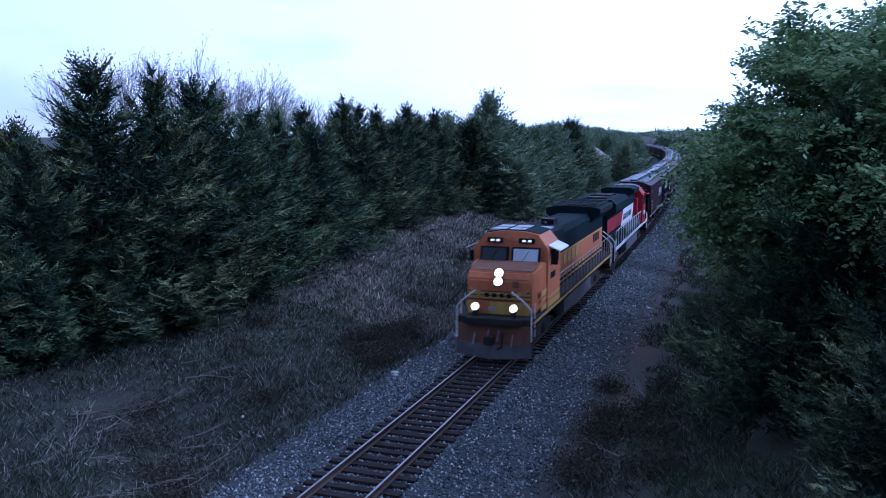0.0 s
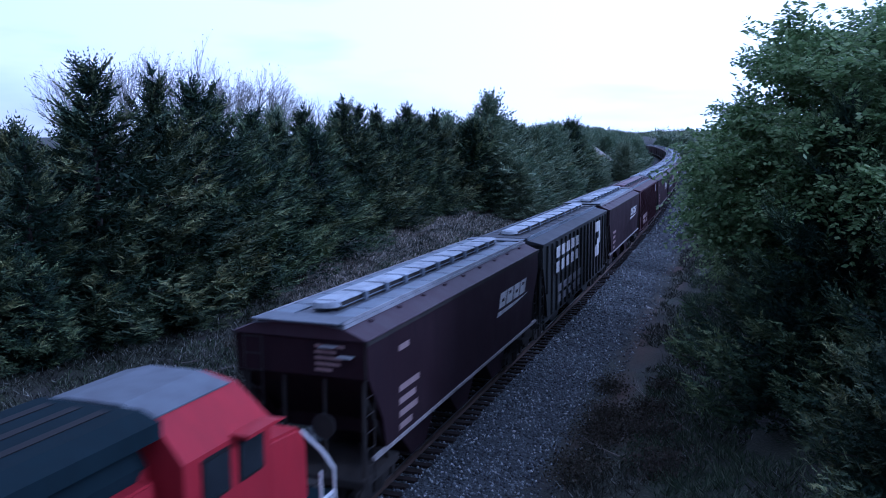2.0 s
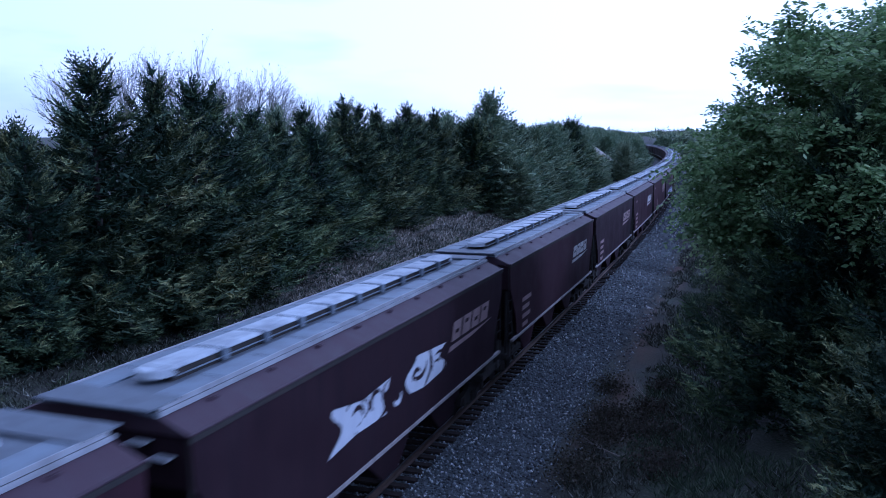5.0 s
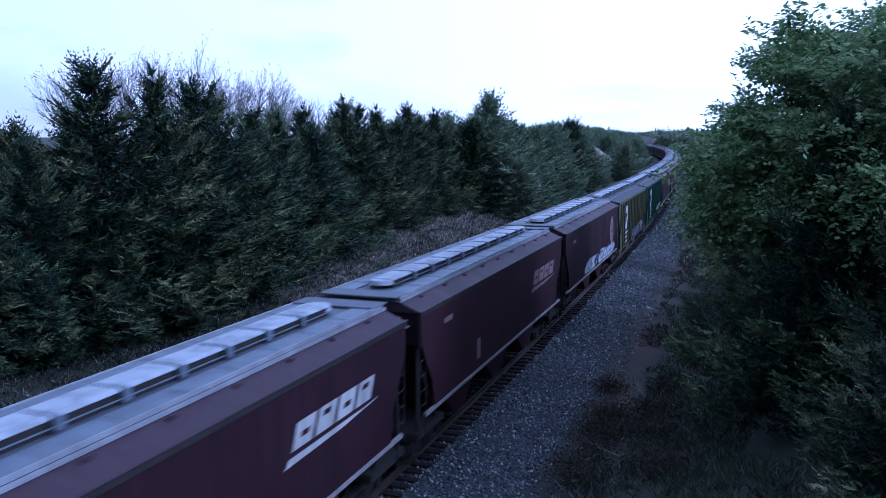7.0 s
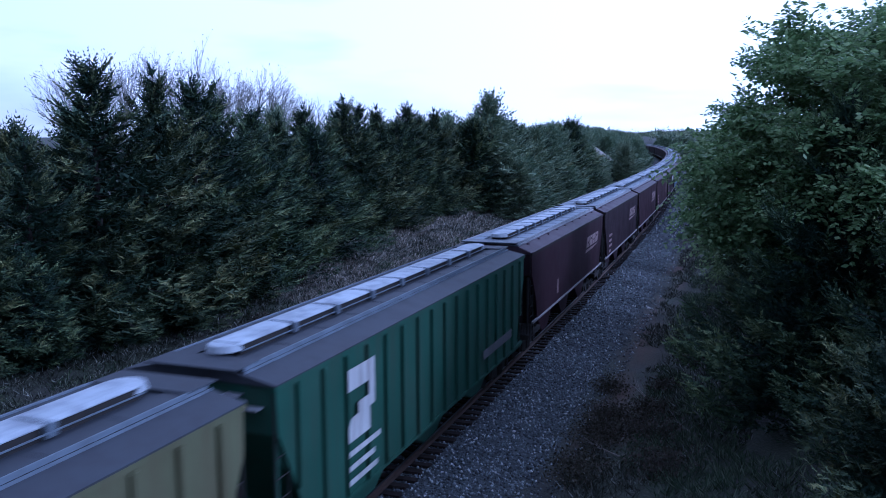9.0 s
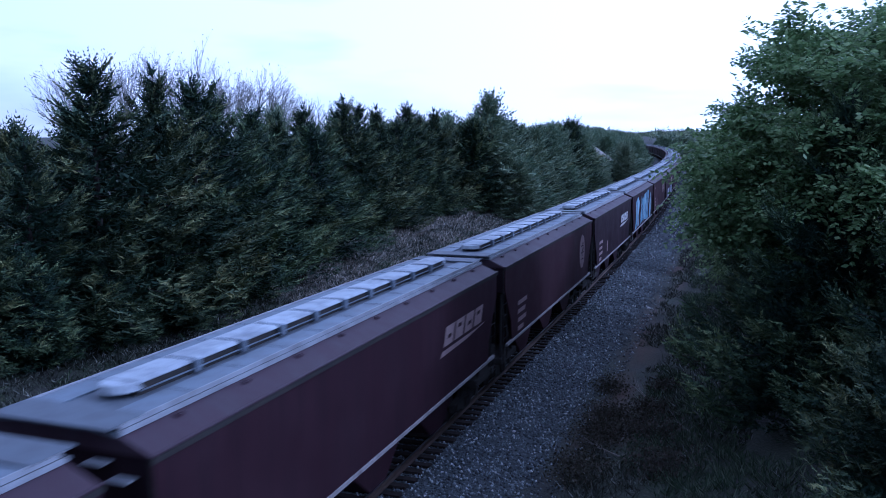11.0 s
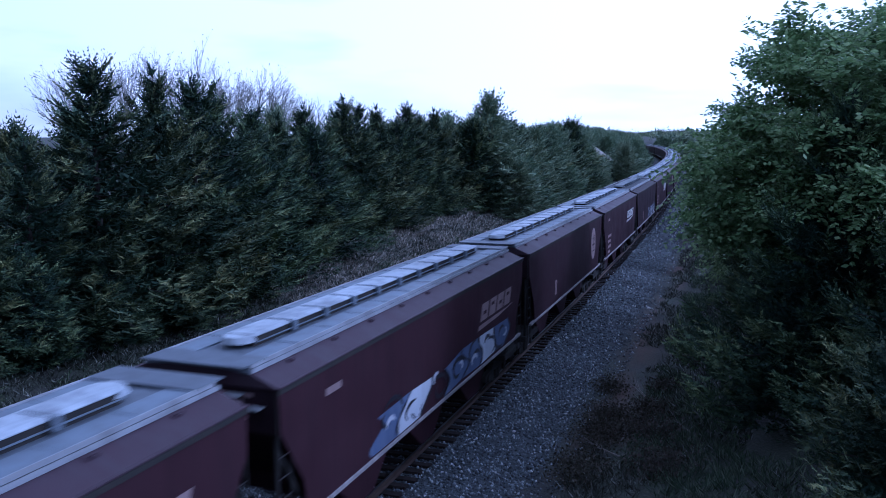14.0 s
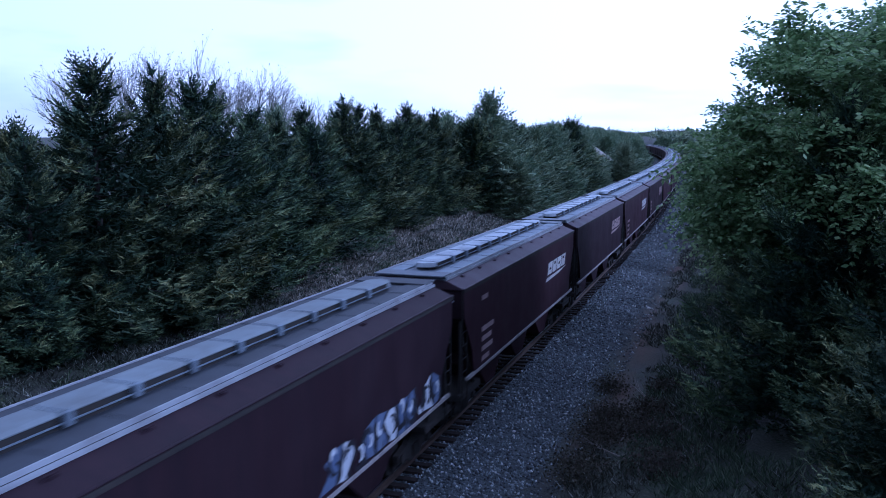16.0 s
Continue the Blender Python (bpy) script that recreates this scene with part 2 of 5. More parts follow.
def ground_mat():
    """Earth with ballast near the track, bare reddish soil and thatch beside it; 'side' holds the distance from the track's centre."""
    m, n, l, b = node_mat("ground_soil", 0.95)
    at = n.new("ShaderNodeAttribute")
    at.attribute_name = "side"
    big, mid, fine = noise_tex(n, l, 0.35, 4), noise_tex(n, l, 2.5, 6), noise_tex(n, l, 30, 5)
    vor = n.new("ShaderNodeTexVoronoi")
    tc = n.new("ShaderNodeTexCoord")
    l.new(tc.outputs["Object"], vor.inputs["Vector"])
    vor.inputs["Scale"].default_value = 17
    soil = mixed(n, l, mid.outputs["Fac"], (0.018, 0.018, 0.015), (0.046, 0.045, 0.036))
    green = mixed(n, l, fine.outputs["Fac"], (0.018, 0.026, 0.014), (0.06, 0.066, 0.042))
    rb = ramp(n, [(0.42, (0, 0, 0)), (0.58, (1, 1, 1))])
    l.new(big.outputs["Fac"], rb.inputs["Fac"])
    land = mixed(n, l, rb.outputs["Color"], soil, green)
    speck = ramp(n, [(0.3, (0.25, 0.25, 0.25)), (0.5, (0.9, 0.9, 0.9)), (0.72, (2.2, 2.1, 2.0))])
    l.new(noise_tex(n, l, 14, 8, rough=0.75).outputs["Fac"], speck.inputs["Fac"])
    land = mixed(n, l, 1.0, land, speck.outputs["Color"], "MULTIPLY")
    gravel = mixed(n, l, vor.outputs["Color"], (0.014, 0.016, 0.017), (0.082, 0.091, 0.095))
    ad = n.new("ShaderNodeMath")
    ad.operation = "MULTIPLY_ADD"
    l.new(mid.outputs["Fac"], ad.inputs[0])
    ad.inputs[1].default_value = 1.6
    l.new(at.outputs["Fac"], ad.inputs[2])
    right = n.new("ShaderNodeAttribute")
    right.attribute_name = "verge"
    rr = ramp(n, [(0.45, (0, 0, 0)), (0.6, (1, 1, 1))])
    l.new(noise_tex(n, l, 0.5, 5, stretch=(1, 0.35, 1)).outputs["Fac"], rr.inputs["Fac"])
    both = n.new("ShaderNodeMath")
    both.operation = "MULTIPLY"
    l.new(rr.outputs["Color"], both.inputs[0])
    l.new(right.outputs["Fac"], both.inputs[1])
    land = mixed(n, l, both.outputs[0], land, (0.08, 0.047, 0.034))
    mr = n.new("ShaderNodeMapRange")
    mr.inputs["From Min"].default_value, mr.inputs["From Max"].default_value = 4.4, 5.2
    l.new(ad.outputs[0], mr.inputs["Value"])
    l.new(mixed(n, l, mr.outputs["Result"], gravel, land), b.inputs["Base Color"])
    bumped(n, l, b, vor.outputs["Distance"], 0.6, 0.03)
    return m


M["stone"], M["ground"] = stone_mat(), ground_mat()


# ---- mesh helpers ----
def part(name, bm, material, parent=None, label="", smooth=False):
    me = bpy.data.meshes.new(name)
    bm.normal_update()
    bm.to_mesh(me)
    bm.free()
    if smooth:
        me.shade_smooth()
    return part_of(name, me, material, parent, label)


def part_of(name, me, material, parent=None, label=""):
    if material and not me.materials:
        me.materials.append(material)
    ob = new(name, me)
    if parent:
        ob.parent = parent
    if label:
        ob["label"] = label
    return ob


def box(bm, x0, x1, y0, y1, z0, z1, bevel=0.0):
    vs = [bm.verts.new((x, y, z)) for z in (z0, z1) for y in (y0, y1) for x in (x0, x1)]
    fs = [bm.faces.new([vs[i] for i in f]) for f in ((0, 2, 3, 1), (4, 5, 7, 6), (0, 1, 5, 4), (2, 6, 7, 3), (0, 4, 6, 2), (1, 3, 7, 5))]
    if bevel:
        bmesh.ops.bevel(bm, geom=list({e for f in fs for e in f.edges}), offset=bevel, segments=2, affect="EDGES")
    return bm


def boxes(rows, bevel=0.0):
    bm = bmesh.new()
    for r in rows:
        box(bm, *r, bevel=bevel)
    return bm


def prism(bm, profile, y0, y1, inset0=None, inset1=None):
    """A profile of (x, z) pulled along y, capped. insets: how far each profile point is drawn in at either end."""
    k = len(profile)
    a = [bm.verts.new((x, y0 + (inset0[i] if inset0 else 0), z)) for i, (x, z) in enumerate(profile)]
    b = [bm.verts.new((x, y1 - (inset1[i] if inset1 else 0), z)) for i, (x, z) in enumerate(profile)]
    for i in range(k):
        j = (i + 1) % k
        bm.faces.new((a[i], a[j], b[j], b[i]))
    bm.faces.new(a[::-1]), bm.faces.new(b)
    bmesh.ops.recalc_face_normals(bm, faces=bm.faces[:])
    return bm


def side_prism(bm, outline, x0, x1):
    """An outline of (y, z) pulled across x, capped."""
    a = [bm.verts.new((x0, y, z)) for y, z in outline]
    b = [bm.verts.new((x1, y, z)) for y, z in outline]
    for i in range(len(a)):
        j = (i + 1) % len(a)
        bm.faces.new((a[i], a[j], b[j], b[i]))
    bm.faces.new(a[::-1]), bm.faces.new(b)
    bmesh.ops.recalc_face_normals(bm, faces=bm.faces[:])
    return bm


def tube(bm, p, q, r, r2=None, n=8, caps=True):
    p, q = Vector(p), Vector(q)
    r2 = r if r2 is None else r2
    d = (q - p).normalized()
    u = d.orthogonal().normalized()
    v = d.cross(u)
    ra = [bm.verts.new(p + r * (math.cos(6.2832 * i / n) * u + math.sin(6.2832 * i / n) * v)) for i in range(n)]
    rb = [bm.verts.new(q + r2 * (math.cos(6.2832 * i / n) * u + math.sin(6.2832 * i / n) * v)) for i in range(n)]
    for i in range(n):
        bm.faces.new((ra[i], ra[(i + 1) % n], rb[(i + 1) % n], rb[i]))
    if caps:
        bm.faces.new(ra[::-1]), bm.faces.new(rb)
    return bm


def pipe(points, r, n=6):
    bm = bmesh.new()
    for a, b in zip(points, points[1:]):
        tube(bm, a, b, r, n=n)
    return bm


def quad_mesh(name, verts, k=4):
    """A mesh of separate k-cornered faces from an array of shape (faces, k, 3)."""
    f = len(verts)
    me = bpy.data.meshes.new(name)
    me.vertices.add(f * k)
    me.vertices.foreach_set("co", np.asarray(verts, dtype=np.float32).ravel())
    me.loops.add(f * k)
    me.loops.foreach_set("vertex_index", np.arange(f * k, dtype=np.int32))
    me.polygons.add(f)
    me.polygons.foreach_set("loop_start", np.arange(0, f * k, k, dtype=np.int32))
    me.update(calc_edges=True)
    return me


# ---- the line of the track ----
Y_CURVE, RADIUS, S_END = 28.8, 1991.0, 1100.0   # straight, then a long bend to the left, then straight again


def along(s):
    """Place and heading on the track's centre line, s metres from the bridge."""
    if s <= Y_CURVE:
        return 0.0, s, 0.0
    a = (min(s, S_END) - Y_CURVE) / RADIUS
    x, y = -RADIUS + RADIUS * math.cos(a), Y_CURVE + RADIUS * math.sin(a)
    if s > S_END:
        x, y = x - (s - S_END) * math.sin(a), y + (s - S_END) * math.cos(a)
    return x, y, a


def place(side, s, z=0.0):
    x, y, a = along(s)
    return Vector((x + side * math.cos(a), y + side * math.sin(a), z))


# right side past 13 m is raised, hidden by trees, to block sky
PROFILE = [(-1500, 14), (-600, 9), (-120, 4.0), (-40, 3.0), (-22, 2.4), (-16, 1.3), (-12.5, 0.35), (-9, -0.35), (-6, -0.75), (-4.1, -0.8),
           (-3.4, -0.62), (-2.0, -0.24), (0, -0.25), (2.0, -0.24), (3.4, -0.6), (4.3, -0.72), (5.5, -0.7), (7.2, -0.35), (9.5, 0.5), (13, 2.0),
           (20, 4.6), (40, 6.0), (120, 6.5), (600, 10), (1500, 16)]


def land(side, s):
    for (x0, z0), (x1, z1) in zip(PROFILE, PROFILE[1:]):
        if side <= x1:
            z = z0 + (z1 - z0) * max(0.0, (side - x0) / (x1 - x0))
            break
    else:
        z = PROFILE[-1][1]
    k = min(1.0, max(0.0, (abs(side) - 3.6) / 3))
    p = Vector((side, s, 0))
    return z + k * (0.16 * noise.noise(p * 0.7) + 0.35 * noise.noise(p * 0.13)) + 0.015 * noise.noise(p * 3)


def build_ground():
    sides = [-1500, -1000, -600, -350, -200, -120, -80, -55, -40, -30, -25]
    v = -22.0
    while v <= 22.01:
        sides.append(v)
        v += 0.4 if abs(v) > 5 else 0.3
    sides += [25, 30, 40, 55, 80, 120, 200, 350, 600, 1000, 1500]
    ss, s = [-300, -100, -40, -15], -5.0
    while s < 120:
        ss.append(s)
        s += 0.6 if s < 60 else 1.5
    while s < 4500:
        ss.append(s)
        s *= 1.045
    verts = [place(a, b, land(a, b)) for b in ss for a in sides]
    k = len(sides)
    faces = [(j * k + i, j * k + i + 1, j * k + k + i + 1, j * k + k + i) for j in range(len(ss) - 1) for i in range(k - 1)]
    me = bpy.data.meshes.new("ground")
    me.from_pydata(verts, [], faces)
    at = me.attributes.new("side", "FLOAT", "POINT")
    at.data.foreach_set("value", [abs(a + 0.15) for b in ss for a in sides])
    at = me.attributes.new("verge", "FLOAT", "POINT")
    at.data.foreach_set("value", [max(0.0, 1 - abs(a - 5.0) / 1.1) for b in ss for a in sides])
    me.shade_smooth()
    return tagged(part_of("ground", me, M["ground"]), "brown earth and thin grass beside the ballasted track", "ground", kind="structure")


def build_track():
    track = tagged(new("railway_track"), "single railway track on dark wooden sleepers in grey ballast", "railway track", kind="structure")
    rail_profile = [(-0.075, -0.17), (0.075, -0.17), (0.075, -0.155), (0.012, -0.13), (0.012, -0.045), (0.036, -0.035), (0.036, -0.004), (-0.036, -0.004), (-0.036, -0.035),
                    (-0.012, -0.045), (-0.012, -0.13), (-0.075, -0.155)]
    ss = [-30, 0, 28] + list(range(34, 1100, 6)) + [1160, 1300]
    for side in (-0.755, 0.755):
        for nm, prof, mt in (("rail", rail_profile, "rail"), ("rail_head", [(-0.03, -0.006), (0.03, -0.006), (0.026, 0.0), (-0.026, 0.0)], "rail_top")):
            bm = bmesh.new()
            rows = [[bm.verts.new(place(side + x, s, z)) for x, z in prof] for s in ss]
            for a, b in zip(rows, rows[1:]):
                for i in range(len(prof)):
                    j = (i + 1) % len(prof)
                    bm.faces.new((a[i], a[j], b[j], b[i]))
            bmesh.ops.recalc_face_normals(bm, faces=bm.faces[:])
            part(nm, bm, M[mt], track, "worn bright rail head" if nm == "rail_head" else "")
    rng = random.Random(4)
    meshes = []
    for i in range(5):
        bm = box(bmesh.new(), -1.3, 1.3, -0.115, 0.115, -0.34, -0.165, bevel=0.012)
        for v in bm.verts:
            v.co += Vector((rng.uniform(-0.012, 0.012), rng.uniform(-0.012, 0.012), rng.uniform(-0.008, 0.006)))
        me = bpy.data.meshes.new("sleeper")
        bm.to_mesh(me), bm.free()
        meshes.append(me)
    s, k = 6.0, 0
    while k < 280:
        x, y, a = along(s)
        ob = part_of("sleeper", meshes[k % 5], M["tie"], track)
        ob.matrix_basis = Matrix.Translation((x + rng.uniform(-0.05, 0.05), y, rng.uniform(-0.012, 0.008))) @ Matrix.Rotation(a + rng.uniform(-0.02, 0.02), 4, "Z")
        s += 0.495 + rng.uniform(-0.02, 0.02)
        k += 1
    return track


def build_ballast():
    """Loose stones on the ballast bed, thickest near the bridge."""
    rng = np.random.RandomState(7)
    oct_v = np.array([(1, 0, 0), (-1, 0, 0), (0, 1, 0), (0, -1, 0), (0, 0, 1), (0, 0, -1)], dtype=float)
    oct_f = np.array([(0, 2, 4), (2, 1, 4), (1, 3, 4), (3, 0, 4), (2, 0, 5), (1, 2, 5), (3, 1, 5), (0, 3, 5)])
    verts, faces, base = [], [], 0
    for n, s0, s1, size in ((34000, 12, 34, 0.034), (26000, 34, 75, 0.045), (9000, 75, 150, 0.07)):
        for _ in range(n):
            s = rng.uniform(s0, s1)
            side = rng.uniform(-4.3, 4.7)
            if side < -3.6 and rng.rand() < 0.5 or side > 3.9 and rng.rand() < 0.6:
                continue
            z = land(side, s)
            if abs(side) < 1.35:
                z = -0.245
            r = size * rng.uniform(0.6, 1.5)
            v = oct_v * (r * rng.uniform(0.6, 1.3, 3)) + rng.uniform(-0.25, 0.25, (6, 3)) * r
            an = rng.uniform(0, 6.28)
            c, d = math.cos(an), math.sin(an)
            v = np.stack([v[:, 0] * c - v[:, 1] * d, v[:, 0] * d + v[:, 1] * c, v[:, 2]], 1)
            verts.append(v + np.array(place(side, s, z + r * 0.25)))
            faces.append(oct_f + base)
            base += 6
    verts, faces = np.concatenate(verts), np.concatenate(faces)
    me = bpy.data.meshes.new("ballast")
    me.vertices.add(len(verts))
    me.vertices.foreach_set("co", verts.astype(np.float32).ravel())
    me.loops.add(faces.size)
    me.loops.foreach_set("vertex_index", faces.astype(np.int32).ravel())
    me.polygons.add(len(faces))
    me.polygons.foreach_set("loop_start", np.arange(0, faces.size, 3, dtype=np.int32))
    me.update(calc_edges=True)
    return tagged(part_of("ballast", me, M["stone"]), "grey crushed stone ballast with a few pale stones", "ballast", kind="stuff")


build_ground()
build_track()
build_ballast()


# ---- train ----
def truck_parts(thing, y, axles=2, gap=1.78, wheel=0.457):
    """A bogie under a vehicle: two side frames, a bolster and its wheelsets."""
    ys = [y + gap * (i - (axles - 1) / 2) for i in range(axles)]
    half = gap * (axles - 1) / 2
    for sx in (-1, 1):
        bm = bmesh.new()
        out = [(y - half - 0.25, 0.38), (y - half - 0.22, 0.6), (y - half + 0.35, 0.68), (y - 0.3, 0.86), (y + 0.3, 0.86), (y + half - 0.35, 0.68), (y + half + 0.22, 0.6),
               (y + half + 0.25, 0.38), (y + half - 0.3, 0.36), (y + 0.35, 0.2), (y - 0.35, 0.2), (y - half + 0.3, 0.36)]
        x0, x1 = sorted((sx * 0.93, sx * 1.08))
        side_prism(bm, out, x0, x1)
        for k in (-0.14, 0.0, 0.14):
            tube(bm, (sx * 1.1, y + k, 0.3), (sx * 1.1, y + k, 0.6), 0.06, n=8)
        part("side_frame", bm, M["steel"], thing)
    part("bolster", boxes([(-1.05, 1.05, y - 0.2, y + 0.2, 0.45, 0.72)], 0.02), M["steel"], thing)
    for wy in ys:
        bm = bmesh.new()
        tube(bm, (-1.12, wy, wheel), (1.12, wy, wheel), 0.085, n=10)
        for sx in (-1, 1):
            tube(bm, (sx * 0.69, wy, wheel), (sx * 0.72, wy, wheel), wheel + 0.025, n=24)
            tube(bm, (sx * 0.715, wy, wheel), (sx * 0.82, wy, wheel), wheel, wheel - 0.01, n=24)
            tube(bm, (sx * 1.0, wy, wheel), (sx * 1.14, wy, wheel), 0.14, n=10)
        part("wheelset", bm, M["steel"], thing)


def coupler(thing, y, d):
    bm = boxes([(-0.1, 0.1, min(y, y + d * 0.55), max(y, y + d * 0.55), 0.72, 0.95)], 0.02)
    box(bm, -0.2, 0.17, min(y + d * 0.4, y + d * 0.62), max(y + d * 0.4, y + d * 0.62), 0.66, 1.0, bevel=0.03)
    part("coupler", bm, M["steel"], thing)


def ladder(thing, x, y, z0, z1, wide=0.42, along_y=True, mat="steel"):
    bm = bmesh.new()
    a, b = ((x, y - wide / 2), (x, y + wide / 2)) if along_y else ((x - wide / 2, y), (x + wide / 2, y))
    for q in (a, b):
        tube(bm, (*q, z0), (*q, z1), 0.018, n=5)
    z = z0 + 0.1
    while z < z1:
        tube(bm, (*a, z), (*b, z), 0.012, n=5)
        z += 0.38
    part("ladder", bm, M[mat], thing)


def hopper(kind, length, body, roof, shoulder, hatch="hatch"):
    """A covered grain hopper. kind: 'smooth' (plain sheet sides) or 'ribbed' (outside posts). length over the couplers."""
    h = length / 2 - 0.42          # half length of the roof
    car = tagged(new("hopper_car"))
    top, sill, w = (4.18, 1.58, 1.60) if kind == "smooth" else (4.24, 1.2, 1.56)
    # body: full length under the roof, its lower ends cut back in a slope
    bm = bmesh.new()
    cut = 1.75 if kind == "smooth" else 1.45
    outline = [(-h + 0.12, top), (h - 0.12, top), (h - 0.12, 3.35), (h - cut + 0.1, sill + 0.35), (h - cut + 0.1, sill), (-h + cut - 0.1, sill), (-h + cut - 0.1, sill + 0.35), (-h + 0.12, 3.35)]
    side_prism(bm, outline, -w + 0.03, w - 0.03)
    if kind == "smooth":
        bmesh.ops.bevel(bm, geom=[e for e in bm.edges if abs(e.verts[0].co.z - top) < 0.01 and abs(e.verts[1].co.z - top) < 0.01], offset=0.04, segments=2, affect="EDGES")
    # on smooth cars a darker red paints the shade at the sloping ends
    part("body", bm, M["red_dark" if kind == "smooth" else body], car, "hopper body with sloping ends, shade painted on smooth cars")
    # side sheets stand proud of the slope ends
    for sx in (-1, 1):
        bm = bmesh.new()
        x0, x1 = sorted((sx * (w - 0.025), sx * w))
        side_prism(bm, [(-h + 0.06, top), (h - 0.06, top), (h - 0.1, 3.4), (h - 0.85, sill + 0.7), (h - 1.0, sill), (-h + 1.0, sill), (-h + 0.85, sill + 0.7), (-h + 0.1, 3.4)], x0, x1)
        part("side_sheet", bm, M[body], car)
        bm = boxes([(*sorted((sx * (w - 0.06), sx * (w + 0.035))), -h + 0.35, h - 0.35, sill - 0.075, sill + 0.015)], 0.008)
        part("side_sill", bm, M["sill" if kind == "smooth" else body], car, "pale worn side sill" if kind == "smooth" else "")
        bm = boxes([(*sorted((sx * (w - 0.05), sx * (w + 0.03))), -h + 0.02, h - 0.02, top - 0.09, top + 0.015)], 0.01)
        part("top_chord", bm, M["steel" if kind == "smooth" else body], car, "dark top chord" if kind == "smooth" else "")
        if kind == "smooth":
            # strip in the shoulder colour paints a faint highlight above the chord
            part("eave_strip", boxes([(*sorted((sx * (w - 0.03), sx * (w + 0.045))), -h + 0.02, h - 0.02, top + 0.016, top + 0.04)], 0.006), M[shoulder], car, "eave strip painted as a faint highlight")
    if kind == "ribbed":
        nrib = 17
        for sx in (-1, 1):
            for i in range(nrib):
                y = -h + 0.75 + (2 * h - 1.5) * i / (nrib - 1)
                z0 = sill if abs(y) < h - 1.0 else 2.2
                bm = boxes([(*sorted((sx * (w + 0.002), sx * (w + 0.085))), y - 0.06, y + 0.06, z0, top - 0.1)], 0.02)
                part("side_post", bm, M[body], car)
    # roof
    if kind == "smooth":
        prof = [(-w, top + 0.02), (-w, top), (w, top), (w, top + 0.02), (1.02, 4.44), (0.55, 4.48), (-0.55, 4.48), (-1.02, 4.44)]
        bm = bmesh.new()
        prism(bm, prof, -h + 0.05, h - 0.05)
        part("roof_shoulder", bm, M[shoulder], car)
        bm = bmesh.new()
        prism(bm, [(-1.09, 4.425), (-0.55, 4.485), (0.55, 4.485), (1.09, 4.425), (1.09, 4.455), (0.55, 4.51), (-0.55, 4.51), (-1.09, 4.455)], -h, h)
        part("roof", bm, M[roof], car, "bluish grey metal roof")
        zr = 4.51
        # small roof ribs along the shoulder
        for sx in (-1, 1):
            for i in range(9):
                y = -h + 1.2 + (2 * h - 2.4) * i / 8
                bm = boxes([(*sorted((sx * 1.13, sx * 1.22)), y - 0.1, y + 0.1, 4.33, 4.42)], 0.02)
                part("roof_bracket", bm, M[shoulder], car)
    else:
        prof = [(-w - 0.03, top + 0.03), (-w - 0.03, top), (w + 0.03, top), (w + 0.03, top + 0.03), (0.9, 4.42), (0.5, 4.46), (-0.5, 4.46), (-0.9, 4.42)]
        bm = bmesh.new()
        prism(bm, prof, -h + 0.02, h - 0.02)
        part("roof", bm, M[roof], car, "dull weathered metal roof")
        zr = 4.46
    # hatch trough: a tall coaming with a row of covers, between two wide walkways
    hl = h - (1.35 if kind == "smooth" else 0.9)
    zc = zr + 0.2
    # the coaming's dark colour paints the shade on its side walls
    part("hatch_coaming", boxes([(-0.3, 0.3, -hl, hl, zr - 0.02, zc)], 0.015), M["steel"], car)
    n = 5 if kind == "smooth" else 4
    for i in range(n):
        y0, y1 = -hl + 2 * hl * i / n + 0.008, -hl + 2 * hl * (i + 1) / n - 0.008
        bm = bmesh.new()
        for k in range(2):
            a, b = y0 + (y1 - y0) * k / 2 + 0.006, y0 + (y1 - y0) * (k + 1) / 2 - 0.006
            ends = [0.0, 0.0, 0.004, 0.02, 0.02, 0.004]
            prism(bm, [(-0.34, zc - 0.005), (0.34, zc - 0.005), (0.34, zc + 0.012), (0.24, zc + 0.04), (-0.24, zc + 0.04), (-0.34, zc + 0.012)], a, b, ends, ends)
        cover = part("hatch_cover", bm, M[hatch], car, "pale hatch cover with hold-down bars")
        for k in (0.5, 1.0) if i < n - 1 else (0.5,):
            y = y0 + (y1 - y0) * k + (0.008 if k == 1.0 else 0)
            bar = boxes([(-0.2, 0.36, y - 0.03, y + 0.03, zc + 0.03, zc + 0.055)], 0.008)
            box(bar, 0.34, 0.43, y - 0.07, y + 0.07, zr + 0.05, zc + 0.045)
            part("hold_down_bar", bar, M["grating"], cover)
    for sy in (-1, 1):
        bm = bmesh.new()
        tube(bm, (0, sy * hl, zc - 0.1), (0, sy * hl, zc + 0.02), 0.335, 0.3, n=20)
        part("hatch_end", bm, M[hatch], car, "rounded end of the hatch trough")
    part("coaming_rail", boxes([(0.36, 0.385, -hl, hl, zr + 0.09, zr + 0.11), (-0.385, -0.36, -hl, hl, zr + 0.09, zr + 0.11)]), M["grating"], car, "thin rail along the hatch trough")
    wide = 1.07 if kind == "smooth" else 0.95
    for sx in (-1, 1):
        drop = 0.0 if kind == "smooth" else 0.02
        bm = boxes([(*sorted((sx * 0.5, sx * (wide - 0.05))), -h + 0.1, h - 0.1, zr - drop, zr + 0.03)])
        for i in range(12):
            y = -h + 0.4 + (2 * h - 0.8) * i / 11
            box(bm, *sorted((sx * 0.5, sx * (wide - 0.05))), y - 0.02, y + 0.02, zr + 0.03, zr + 0.04)
        part("running_board", bm, M["grating" if roof == "roof" else roof], car, "grated roof walkway")
